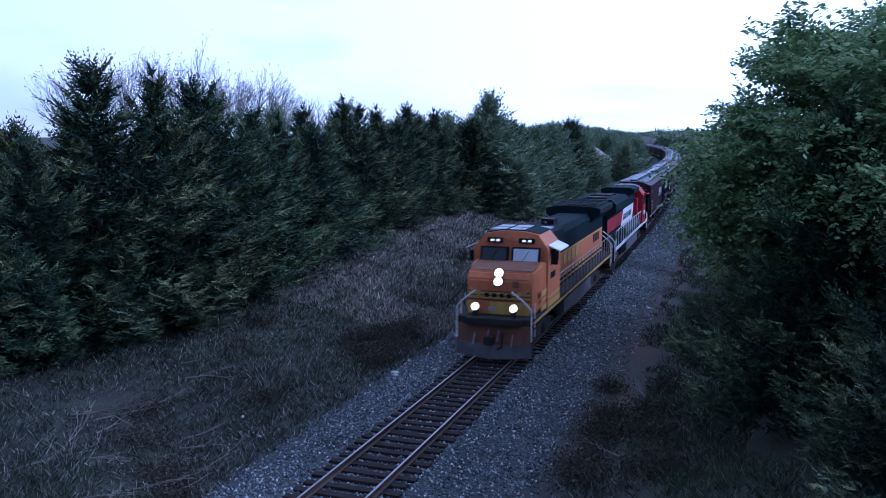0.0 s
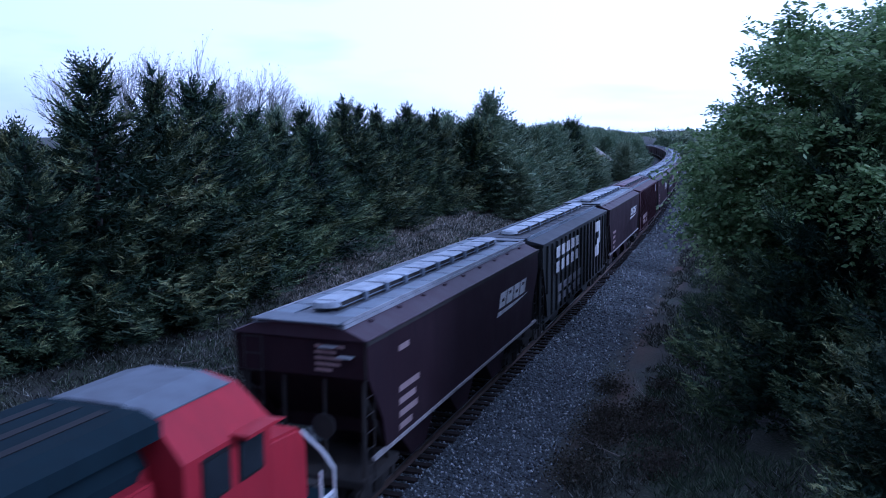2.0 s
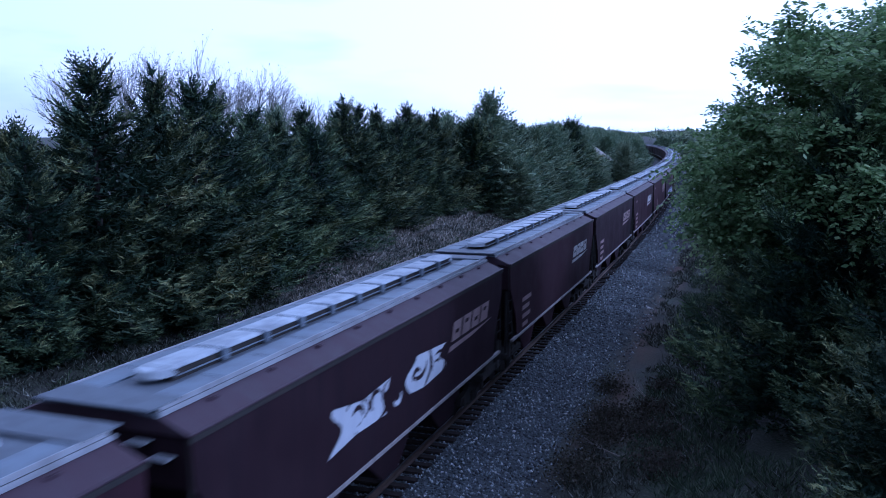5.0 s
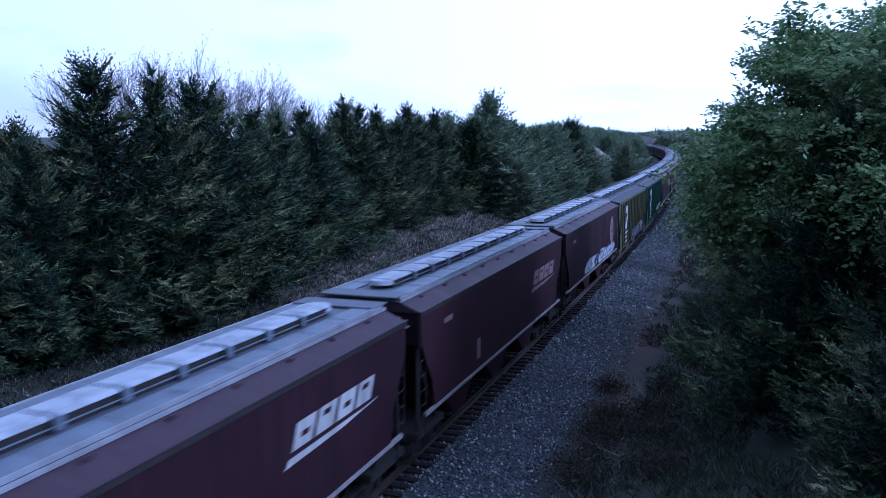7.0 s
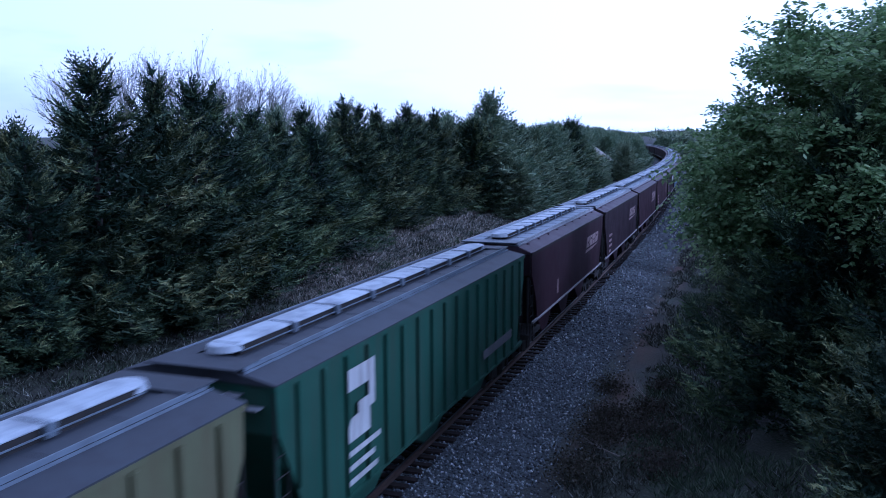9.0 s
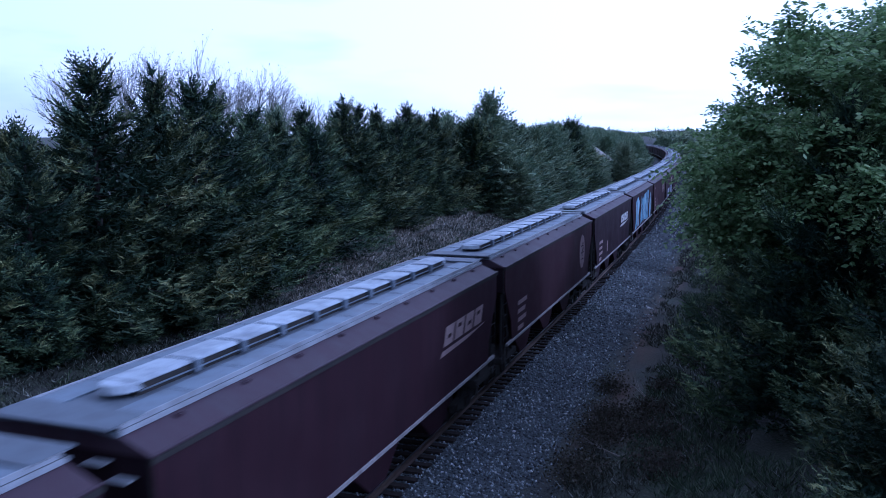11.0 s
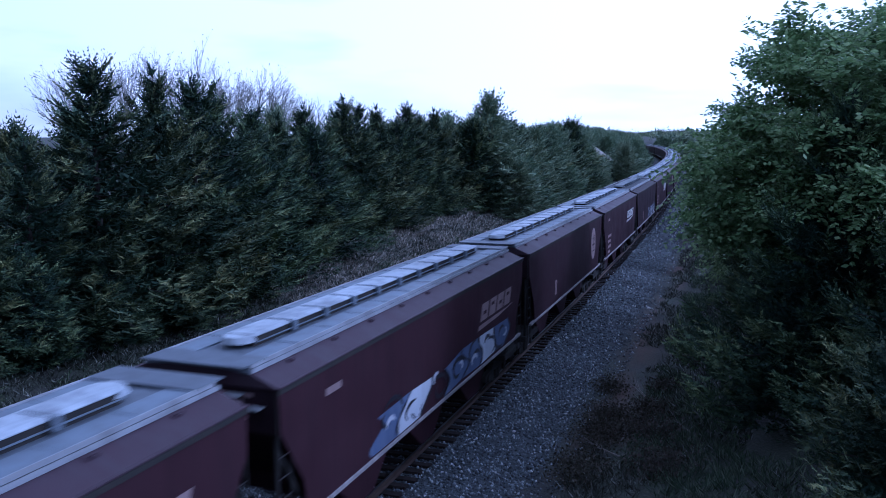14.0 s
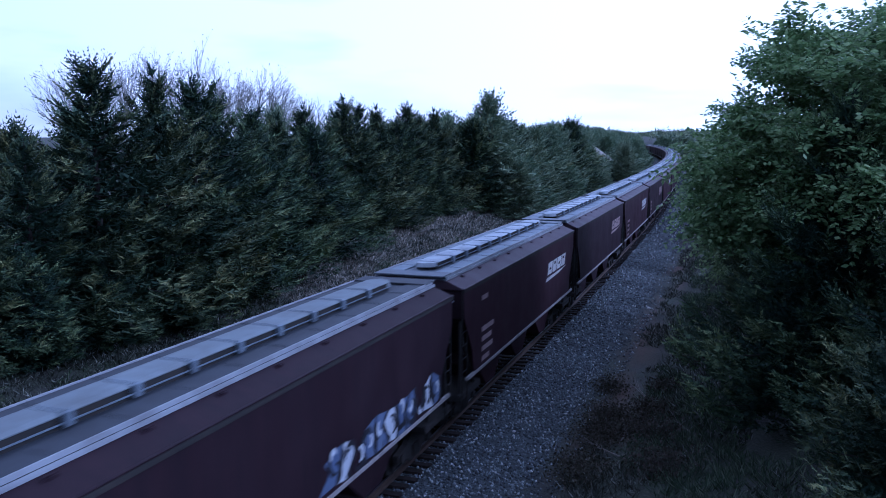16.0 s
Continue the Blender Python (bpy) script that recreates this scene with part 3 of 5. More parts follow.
        # pale strips paint the sky glint along the walkway and roof edges
        part("walkway_edge", boxes([(*sorted((sx * (wide - 0.045), sx * (wide - 0.02))), -h + 0.1, h - 0.1, zr - 0.02, zr + 0.06), (*sorted((sx * (wide + 0.01), sx * (wide + 0.03))), -h + 0.06, h - 0.06, zr - 0.09, zr - 0.015)]), M["edge" if kind == "smooth" else "grating"], car, "walkway edge with a painted sky glint")
    for sy in (-1, 1):
        part("end_running_board", boxes([(-wide + 0.02, wide - 0.02, *sorted((sy * (h - 0.62), sy * (h + 0.14))), zr + 0.032, zr + 0.062)]), M[roof], car)
        # end frame: sill, posts, stub platform, ladders
        bm = boxes([(-w + 0.08, w - 0.08, *sorted((sy * (h - 1.9), sy * (h + 0.02))), 0.95, 1.15)], 0.02)
        for x in (-1.42, -0.5, 0.5, 1.42):
            tube(bm, (x, sy * (h - 0.2), 1.15), (x, sy * (h - 0.25), 3.3), 0.05, n=6)
        for x in (-1.42, 1.42):
            tube(bm, (x, sy * (h - 1.5), 1.15), (x, sy * (h - 0.25), 3.0), 0.05, n=6)
        part("end_frame", bm, M["steel" if kind == "smooth" else body], car)
        part("centre_sill", boxes([(-0.25, 0.25, *sorted((sy * (h - 2.6), sy * (h + 0.1))), 0.7, 0.96)], 0.02), M["steel"], car)
        coupler(car, sy * (h + 0.05), sy)
        ladder(car, w - 0.05, sy * (h - 0.28), 0.95, top, 0.42, True)
        ladder(car, -w + 0.05, sy * (h - 0.28), 0.95, top, 0.42, True)
        ladder(car, 1.1 * sy, sy * (h + 0.03), 1.0, 4.2, 0.45, False)
        for x in (0.55, 0.95):
            part("end_step", boxes([(x, x + 0.34, *sorted((sy * (h - 0.1), sy * (h + 0.1))), 4.02 - 0.2 * (x > 0.7), 4.05 - 0.2 * (x > 0.7))]), M["edge"], car, "pale end step")
        part("brake_wheel", tube(bmesh.new(), (-0.6 * sy, sy * (h + 0.02), 2.3), (-0.6 * sy, sy * (h + 0.06), 2.3), 0.28, n=14), M["steel"], car)
        truck_parts(car, sy * (h - 1.55))
    # three discharge hoppers below
    for i in (-1, 0, 1):
        bm = bmesh.new()
        y = i * (h - 1.9) * 0.62
        ww = (h - 1.9) * 0.3
        side_prism(bm, [(y - ww, sill), (y + ww, sill), (y + 0.45, 0.42), (y - 0.45, 0.42)], -1.15, 1.15)
        part("discharge_chute", bm, M[body], car)
    return car


def plate(bm, outline, x, t=0.006):
    """A thin flat shape of (y, z) laid on the side of a car at x."""
    side_prism(bm, outline, *sorted((x, x + math.copysign(t, x))))


def slanted(y, z, w, hgt, lean):
    return [(y, z), (y + w, z), (y + w + lean, z + hgt), (y + lean, z + hgt)]


# Right-hand side of a car, as one looks at it: y grows away from the engine.
def wordmark(car, w, y0, z0, length=3.4, hgt=0.47, mat="white"):
    """A slanting railway wordmark as plain blocks over a long underline."""
    for k in range(4):
        bm = bmesh.new()
        yy = y0 + length * k / 4
        plate(bm, slanted(yy, z0, length / 4 - 0.14, hgt, 0.22), w + 0.003)
        mk = part("wordmark_block", bm, M[mat], car, "worn pale painted lettering block")
        bm = bmesh.new()
        plate(bm, slanted(yy + 0.3, z0 + 0.17 + 0.12 * (k % 2), length / 4 - 0.55, 0.1, 0.05), w + 0.01, 0.003)
        part("counter", bm, car["body_mat"] and M[car["body_mat"]], mk)
    bm = bmesh.new()
    plate(bm, [(y0 - 0.25, z0 - 0.24), (y0 + length * 0.55, z0 - 0.2), (y0 + length + 0.25, z0 - 0.06), (y0 + length + 0.1, z0 - 0.09), (y0 - 0.1, z0 - 0.1)], w + 0.003)
    part("wordmark_underline", bm, M[mat], car, "worn pale painted underline")


def number_bars(car, w, y0, z0, rows=3, wide=1.5, hgt=0.2, mat="white", step=0.34):
    for k in range(rows):
        bm = bmesh.new()
        plate(bm, [(y0, z0 - k * step), (y0 + wide * (1.0, 0.8, 0.9, 0.6)[k % 4], z0 - k * step), (y0 + wide * (1.0, 0.8, 0.9, 0.6)[k % 4], z0 - k * step + hgt), (y0, z0 - k * step + hgt)], w + 0.003)
        part("stencil_bar", bm, M[mat], car, "faded stencilled marking")


def end_bars(car, h):
    """Stencilled rows on the leading end of a car."""
    for k in range(5):
        part("end_stencil", boxes([(0.35, 0.35 + (0.7, 0.5, 0.65, 0.6, 0.4)[k], -h + 0.106, -h + 0.117, 3.98 - 0.13 * k, 4.05 - 0.13 * k)]), M["tan"], car, "faded stencilled marking")


def round_mark(car, w, y, z, r=0.75, mat="shoulder"):
    """A worn pale disc with dark strokes across it."""
    bm = bmesh.new()
    plate(bm, [(y + r * 0.8 * math.cos(k * 0.2618), z + r * math.sin(k * 0.2618)) for k in range(24)], w + 0.003)
    disc = part("round_emblem", bm, M[mat], car, "faded round emblem")
    for dy, dz, a, b in ((-0.4, 0.3, 0.6, 0.08), (0.0, 0.42, 0.3, 0.1), (-0.45, -0.12, 0.85, 0.09), (-0.25, -0.5, 0.6, 0.08), (-0.04, -0.3, 0.1, 0.55), (0.3, 0.05, 0.1, 0.3)):
        bm = bmesh.new()
        plate(bm, slanted(y + dy * r, z + dz * r, a * r, b * r, 0.06), w + 0.011, 0.003)
        part("emblem_stroke", bm, M[car["body_mat"]], disc)


def square_mark(car, w, y, z, k=1.0, mat="white"):
    """An angular two-piece emblem of white blocks."""
    for o in ([(0, 1.05), (1.0, 1.05), (1.25, 1.2), (1.25, 1.5), (0, 1.5)], [(0.95, 0.5), (1.25, 0.5), (1.25, 1.2), (0.95, 1.05)], [(0.45, 0.5), (0.95, 0.5), (0.95, 0.75), (0.45, 0.75)],
              [(0, 0), (1.0, 0), (1.0, 0.5), (0.15, 0.5), (0, 0.35)]):
        bm = bmesh.new()
        plate(bm, [(y + a * k, z + b * k) for a, b in o], w + 0.09)
        part("emblem_block", bm, M[mat], car, "white painted emblem block")


def graffiti(car, w, y0, y1, z0, z1, fill, edge, seed, letters=6, other="spray_white"):
    """Interlocking spray-painted letter shapes with swaying edges, a ragged top and thin curved outlines."""
    rng = random.Random(seed)
    step, tall, lev = (y1 - y0) / letters, z1 - z0, 8
    lines = []
    for k in range(letters + 1):
        amp, ph, f = rng.uniform(0.12, 0.3) * step, rng.uniform(0, 6.28), rng.uniform(3.0, 6.5)
        slant = rng.uniform(0.05, 0.4) * step
        lines.append([(y0 + step * k + amp * math.sin(ph + f * q / lev) + slant * (q / lev - 0.5)) for q in range(lev + 1)])
    tops = [rng.uniform(0.74, 1.04) for _ in range(letters + 1)]
    feet = [rng.uniform(-0.02, 0.12) for _ in range(letters + 1)]
    for k in range(letters):
        def at(line, top, foot):
            return [(y, z0 + tall * (foot + (top - foot) * q / lev)) for q, y in enumerate(line)]
        a, b = at(lines[k], tops[k], feet[k]), at(lines[k + 1], tops[k + 1], feet[k + 1])
        if k % 6 != 2:
            bm = bmesh.new()
            plate(bm, a[::-1] + b, w + 0.003 + 0.0012 * (k % 2))
            part("graffiti_shape", bm, M[(fill, other, fill, fill)[k % 4]], car, "spray-painted graffiti letter")
        # outline between two letters, swelling and thinning
        bm = bmesh.new()
        t = [0.02 + 0.07 * abs(math.sin(q * 0.9 + k)) for q in range(lev + 1)]
        plate(bm, [(y - d, z) for (y, z), d in zip(b, t)][::-1] + [(y + d, z) for (y, z), d in zip(b, t)], w + 0.008)
        part("graffiti_outline", bm, M[edge], car)
        # hooked stroke inside the letter and a pale gleam
        for mt, r0, off in ((edge, 0.4, 0.011), (edge, 0.22, 0.0125), ("spray_white", 0.16, 0.015)):
            cy, cz = (a[4][0] + b[4][0]) / 2 + rng.uniform(-0.1, 0.1) * step, z0 + tall * rng.uniform(0.3, 0.72)
            a0, sweep = rng.uniform(0, 6.28), rng.uniform(2.0, 3.6)
            arc = [(a0 + sweep * q / 7) for q in range(8)]
            th = [0.13 * math.sin(3.1416 * (q + 0.6) / 8.2) for q in range(8)]
            rz = r0 * tall * rng.uniform(0.6, 1.0)
            bm = bmesh.new()
            plate(bm, [(cy + r0 * step * math.cos(v), cz + rz * math.sin(v)) for v in arc] + [(cy + (r0 * step + d) * math.cos(v), cz + (rz + d) * math.sin(v)) for v, d in zip(arc[::-1], th[::-1])], w + off, 0.002)
            part("graffiti_stroke", bm, M[mt], car)


def rails_along(thing, x, y0, y1, z0, mat, step=1.45, h=1.0):
    """A walkway handrail: each stanchion and the top rail are pieces of their own."""
    y = y0
    while y <= y1 + 0.01:
        part("stanchion", tube(bmesh.new(), (x, y, z0), (x, y, z0 + h), 0.022, n=5), M[mat], thing)
        y += step
    part("handrail", pipe([(x, y0, z0 + h), (x, y1, z0 + h)], 0.022), M[mat], thing)


def corner_rail(thing, sx, y, d, mat="loco_white"):
    """Bent grab rail at the corner steps."""
    x = sx * 1.48
    part("corner_handrail", pipe([(x, y, 0.75), (x, y, 1.95), (sx * 1.2, y - d * 0.05, 2.25), (sx * 0.72, y - d * 0.05, 2.62)], 0.032), M[mat], thing, "white grab rail")
    part("corner_handrail", pipe([(x, y + d * 0.55, 0.75), (x, y + d * 0.55, 2.1)], 0.03), M[mat], thing, "white grab rail")
    for z in (0.45, 0.8, 1.15):
        part("step", boxes([(*sorted((sx * 1.15, sx * 1.52)), *sorted((y + d * 0.08, y + d * 0.5)), z, z + 0.04)]), M["steel"], thing)


def frame_and_gear(thing, half, deck, stripe, front="steel"):
    part("underframe", boxes([(-1.5, 1.5, -half + 0.75, half - 0.75, 1.28, 1.55)], 0.02), M[deck], thing)
    for sx in (-1, 1):
        part("sill_stripe", boxes([(*sorted((sx * 1.5, sx * 1.515)), -half + 0.8, half - 0.8, 1.36, 1.46)]), M[stripe], thing, "painted sill stripe")
        bm = boxes([(*sorted((sx * 0.9, sx * 1.42)), -3.9, 3.3, 0.45, 1.27)], 0.12)
        part("fuel_tank", bm, M["grey"], thing, "grimy grey fuel tank")
    for sy in (-1, 1):
        truck_parts(thing, sy * (half - 4.3), 3, 1.85, 0.53)
        coupler(thing, sy * (half - 0.55), sy)
        part("pilot_plate", boxes([(-1.45, 1.45, *sorted((sy * (half - 0.85), sy * (half - 0.7))), 0.5, 1.3)], 0.015), M[front], thing, "dirty painted pilot plate")
        part("anticlimber", boxes([(-1.1, 1.1, *sorted((sy * (half - 0.8), sy * (half - 0.4))), 1.32, 1.58)], 0.04), M["steel"], thing)
        bm = bmesh.new()
        v = [bm.verts.new(c) for c in ((-1.5, sy * (half - 0.7), 0.62), (0, sy * (half - 0.25), 0.62), (1.5, sy * (half - 0.7), 0.62), (1.5, sy * (half - 0.62), 0.12), (0, sy * (half - 0.02), 0.12), (-1.5, sy * (half - 0.62), 0.12))]
        bm.faces.new((v[0], v[1], v[4], v[5])), bm.faces.new((v[1], v[2], v[3], v[4]))
        bmesh.ops.solidify(bm, geom=bm.faces[:], thickness=0.04)
        part("snow_plough", bm, M["grey"], thing, "grey snow plough")
        part("air_hoses", pipe([(0.35, sy * (half - 0.66), 1.0), (0.42, sy * (half - 0.3), 0.55), (0.3, sy * (half - 0.1), 0.5)], 0.03), M["dark"], thing)
        for sx in (-1, 1):
            corner_rail(thing, sx, sy * (half - 0.66), -sy)


def lamp_on(thing, name, x, y, z, r, mat, d=-1):
    rim = part(name, tube(bmesh.new(), (x, y, z), (x, y + d * 0.09, z), r + 0.03, n=16), M["steel"], thing)
    part("lens", tube(bmesh.new(), (x, y + d * 0.07, z), (x, y + d * 0.11, z), r, n=16), M[mat], rim, "glowing warm lamp lens")


def ge_loco():
    """Leading engine: wide nose and cab in front, long hood with overhanging radiators behind."""
    half = 10.9
    e = tagged(new("locomotive"), "orange and dark green diesel locomotive with lit headlights, leading the train", "locomotive")
    frame_and_gear(e, half, "steel", "yellow", "grime")
    f = -half + 1.35
    # nose
    bm = bmesh.new()
    side_prism(bm, [(f, 1.55), (f + 0.02, 2.92), (f + 0.22, 3.22), (f + 1.75, 3.46), (f + 1.75, 1.55)], -1.5, 1.5)
    for v in bm.verts:
        if v.co.y < f + 0.4:
            v.co.x *= 0.86
    bmesh.ops.bevel(bm, geom=bm.edges[:], offset=0.06, segments=2, affect="EDGES")
    part("nose", bm, M["orange"], e, "orange nose with a yellow band")
    bm = bmesh.new()
    side_prism(bm, [(f + 0.32, 3.245), (f + 1.68, 3.458), (f + 1.68, 3.48), (f + 0.32, 3.262)], -1.3, 1.3)
    part("nose_top", bm, M["grime"], e, "dull brown nose top")
    for z0, z1, mt in ((1.58, 2.06, "yellow"), (2.12, 2.15, "loco_green"), (2.18, 2.27, "yellow"), (2.29, 2.32, "loco_green"), (2.34, 2.43, "yellow"), (2.45, 2.48, "loco_green")):
        part("nose_band", boxes([(-1.24, 1.24, f - 0.02 - 0.004 * (mt == "yellow"), f - 0.002, z0, z1)]), M[mt], e, "painted nose band")
    for k in range(4):
        part("nose_letter", boxes([(-0.56 + 0.3 * k, -0.38 + 0.3 * k, f - 0.04, f - 0.03, 2.24, 2.4)]), M["loco_green"], e, "plain dark lettering block")
    for sx in (-1, 1):
        bm = bmesh.new()
        v = [(sx * a, b) for a, b in ((0.72, 2.26), (1.18, 2.5), (1.18, 2.6), (0.72, 2.46))]
        prism(bm, v if sx > 0 else v[::-1], f - 0.036, f - 0.027)
        part("emblem_wing", bm, M["yellow"], e, "yellow wing of the nose emblem")
    part("nose_hatch", boxes([(0.55, 0.8, f - 0.03, f + 0.02, 2.66, 2.9)], 0.01), M["grime"], e)
    for x, z in ((-0.2, 1.12), (0.2, 1.12), (-0.75, 0.95), (0.75, 0.95)):
        part("pilot_hose", pipe([(x, -half + 0.66, z), (x + 0.03, -half + 0.45, z - 0.15), (x, -half + 0.4, z - 0.4)], 0.025), M["edge"], e, "pale coupling hose")
    part("centre_lamp", boxes([(-0.14, 0.14, -half + 0.36, -half + 0.42, 1.9, 2.06)], 0.02), M["edge"], e, "small pale fitting between the ditch lights")
    for sx in (-1, 1):
        for z0, z1, mt in ((1.62, 1.8, "yellow"), (2.2, 2.42, "yellow"), (2.0, 2.08, "yellow")):
            part("nose_side_band", boxes([(*sorted((sx * 1.5, sx * 1.512)), f + 0.75, f + 1.72, z0, z1)]), M[mt], e, "painted yellow band")
        part("nose_grab_rail", pipe([(sx * 1.0, f - 0.08, 1.7), (sx * 1.0, f - 0.08, 2.6)], 0.018), M["orange"], e)
    part("nose_door", boxes([(-0.95, -0.35, f - 0.03, f + 0.02, 1.6, 2.08)], 0.01), M["orange"], e)
    # cab
    c0, c1 = f + 1.7, f + 4.1
    bm = bmesh.new()
    prof = [(-1.55, 1.55), (1.55, 1.55), (1.55, 3.95), (1.1, 4.5), (0.5, 4.62), (-0.5, 4.62), (-1.1, 4.5), (-1.55, 3.95)]
    prism(bm, prof, c0, c1, inset0=[0, 0, 0.06, 0.22, 0.26, 0.26, 0.22, 0.06])
    part("cab", bm, M["orange"], e, "orange cab")
    part("cab_roof", prism(bmesh.new(), [(-1.13, 4.505), (-0.5, 4.63), (0.5, 4.63), (1.13, 4.505), (1.13, 4.53), (0.5, 4.66), (-0.5, 4.66), (-1.13, 4.53)], c0 + 0.4, c1 + 0.02), M["loco_green"], e, "dark cab roof")
    for x0, y0_, x1, y1_ in ((-0.95, 0.55, -0.35, 1.2), (-0.2, 0.55, 0.45, 1.2), (-0.95, 1.35, -0.35, 2.3), (-0.2, 1.35, 0.45, 2.3)):
        part("roof_panel", boxes([(x0, x1, c0 + y0_, c0 + y1_, 4.6, 4.675)], 0.008), M["hatch"], e, "pale roof panel")
    for x in (-0.66, 0.66):
        bm = bmesh.new()
        side_prism(bm, [(c0 - 0.15, 3.4), (c0 - 0.01, 4.0), (c0 + 0.12, 4.0), (c0 + 0.02, 3.4)], x - 0.58, x + 0.58)
        w_ = part("windshield", bm, M["dark"], e)
        bm = bmesh.new()
        side_prism(bm, [(c0 - 0.155, 3.47), (c0 - 0.045, 3.94), (c0 - 0.03, 3.94), (c0 - 0.14, 3.47)], x - 0.5, x + 0.5)
        # the right pane's pale blue-grey is the reflected sky, painted on
        part("pane", bm, M["sky_pane" if x > 0 else "glass"], w_, "windscreen pane painted with a pale sky reflection" if x > 0 else "dark windscreen pane")
        part("wiper", pipe([(x - 0.1, c0 - 0.17, 3.5), (x + 0.12, c0 - 0.1, 3.85)], 0.012, 4), M["dark"], w_)
        bm = boxes([(x - 0.33, x + 0.33, c0 + 0.04, c0 + 0.14, 4.16, 4.36)], 0.02)
        nb = part("number_board", bm, M["dark"], e)
        for k in (0.06, 0.3):
            part("lit_panel", boxes([(x - 0.24 + k, x - 0.09 + k, c0 + 0.025, c0 + 0.05, 4.22, 4.3)]), M["board"], nb, "lit number board panel")
    for sx in (-1, 1):
        for y in (c0 + 0.55, c0 + 1.35):
            w_ = part("side_window", boxes([(*sorted((sx * 1.53, sx * 1.575)), y, y + 0.68, 3.25, 3.85)], 0.015), M["dark"], e)
            part("pane", boxes([(*sorted((sx * 1.57, sx * 1.585)), y + 0.06, y + 0.62, 3.31, 3.79)]), M["glass"], w_)
        bm = bmesh.new()
        prism(bm, [(sx * 1.5, 4.06), (sx * 1.98, 3.86), (sx * 1.98, 3.9), (sx * 1.5, 4.1)], c0 + 0.3, c0 + 2.1)
        part("awning", bm, M["loco_white"], e, "pale sun awning above the cab window")
        part("mirror", boxes([(*sorted((sx * 1.62, sx * 1.86)), c0 + 0.45, c0 + 0.49, 3.3, 3.75)], 0.01), M["dark"], e)
        for z0, z1, mt in ((1.62, 1.8, "yellow"), (1.95, 2.05, "yellow")):
            part("side_band", boxes([(*sorted((sx * 1.552, sx * 1.562)), c0 + 0.1, c1, z0, z1)]), M[mt], e, "painted yellow band")
        part("side_mark", boxes([(*sorted((sx * 1.552, sx * 1.562)), c0 + 0.5, c0 + 1.4, 2.7, 2.95)]), M["loco_green"], e)
    lamp_on(e, "headlight", 0.0, f + 0.02, 2.88, 0.17, "lamp")
    lamp_on(e, "headlight", 0.0, f + 0.12, 3.2, 0.17, "lamp")
    for x in (-0.76, 0.76):
        lamp_on(e, "ditch_light", x, -half + 0.8, 1.97, 0.15, "ditch")
        part("ditch_bracket", boxes([(x - 0.1, x + 0.1, -half + 0.72, -half + 0.84, 1.5, 1.86)]), M["steel"], e)
    # long hood
    h0, h1 = c1, half - 1.15
    part("engine_hood", prism(bmesh.new(), [(-0.95, 1.55), (0.95, 1.55), (0.95, 3.95), (0.75, 4.22), (-0.75, 4.22), (-0.95, 3.95)], h0, h1), M["orange"], e, "orange engine hood")
    part("hood_top", prism(bmesh.new(), [(-0.97, 3.8), (0.97, 3.8), (0.97, 3.96), (0.77, 4.24), (-0.77, 4.24), (-0.97, 3.96)], h0 + 0.02, h1 - 3.6), M["loco_green"], e, "dark green hood top")
    for sx in (-1, 1):
        for z0, z1, mt in ((3.0, 3.06, "yellow"), (3.1, 3.79, "loco_green"), (1.57, 1.68, "loco_green"), (1.7, 1.77, "yellow"), (1.79, 1.9, "loco_green"), (1.92, 1.99, "yellow")):
            part("hood_stripe", boxes([(*sorted((sx * 0.952, sx * 0.962)), h0 + 0.1, h1 - 0.05, z0, z1)]), M[mt], e, "painted hood stripe")
        for k in range(4):
            yy = h0 + 3.6 + 1.05 * k
            part("hood_letter", boxes([(*sorted((sx * 0.953, sx * 0.967)), yy, yy + 0.7, 2.45, 2.95)], 0.0), M["yellow"], e, "plain yellow lettering block")
        for k in range(9):
            yy = h0 + 0.6 + 1.15 * k
            part("hood_door", boxes([(*sorted((sx * 0.95, sx * 0.965)), yy, yy + 1.0, 2.12, 2.2)]), M["orange"], e)
        for k in range(3):
            part("vent", boxes([(*sorted((sx * 0.95, sx * 0.972)), h1 - 3.2 + 0.75 * k, h1 - 2.7 + 0.75 * k, 2.5, 2.95)]), M["dark"], e)
        rails_along(e, sx * 1.46, h0 + 0.3, half - 1.0, 1.55, "edge", 0.9, 1.0)
    bm = bmesh.new()
    prism(bm, [(-0.97, 3.72), (0.97, 3.72), (1.5, 4.2), (1.5, 4.5), (0.9, 4.62), (-0.9, 4.62), (-1.5, 4.5), (-1.5, 4.2)], h1 - 4.4, h1 + 0.25)
    part("radiator_wing", bm, M["loco_green"], e, "dark overhanging radiator housing")
    for k in range(8):
        part("radiator_rib", boxes([(-1.2, 1.2, h1 - 3.9 + 0.5 * k, h1 - 3.84 + 0.5 * k, 4.655, 4.68)]), M["loco_green"], e)
    for sx in (-1, 1):
        part("wing_edge", boxes([(*sorted((sx * 1.49, sx * 1.515)), h1 - 4.35, h1 + 0.2, 4.46, 4.5)]), M["steel"], e, "worn edge of the radiator housing")
        for k in range(6):
            part("wing_grille", boxes([(*sorted((sx * 1.5, sx * 1.512)), h1 - 4.1 + 0.7 * k, h1 - 3.55 + 0.7 * k, 4.22, 4.42)]), M["dark"], e)
    part("radiator_screen", boxes([(-1.25, 1.25, h1 - 4.1, h1 - 0.1, 4.61, 4.66)], 0.01), M["dark"], e)
    part("exhaust", boxes([(-0.3, 0.3, h0 + 4.4, h0 + 5.3, 4.2, 4.5)], 0.03), M["dark"], e)
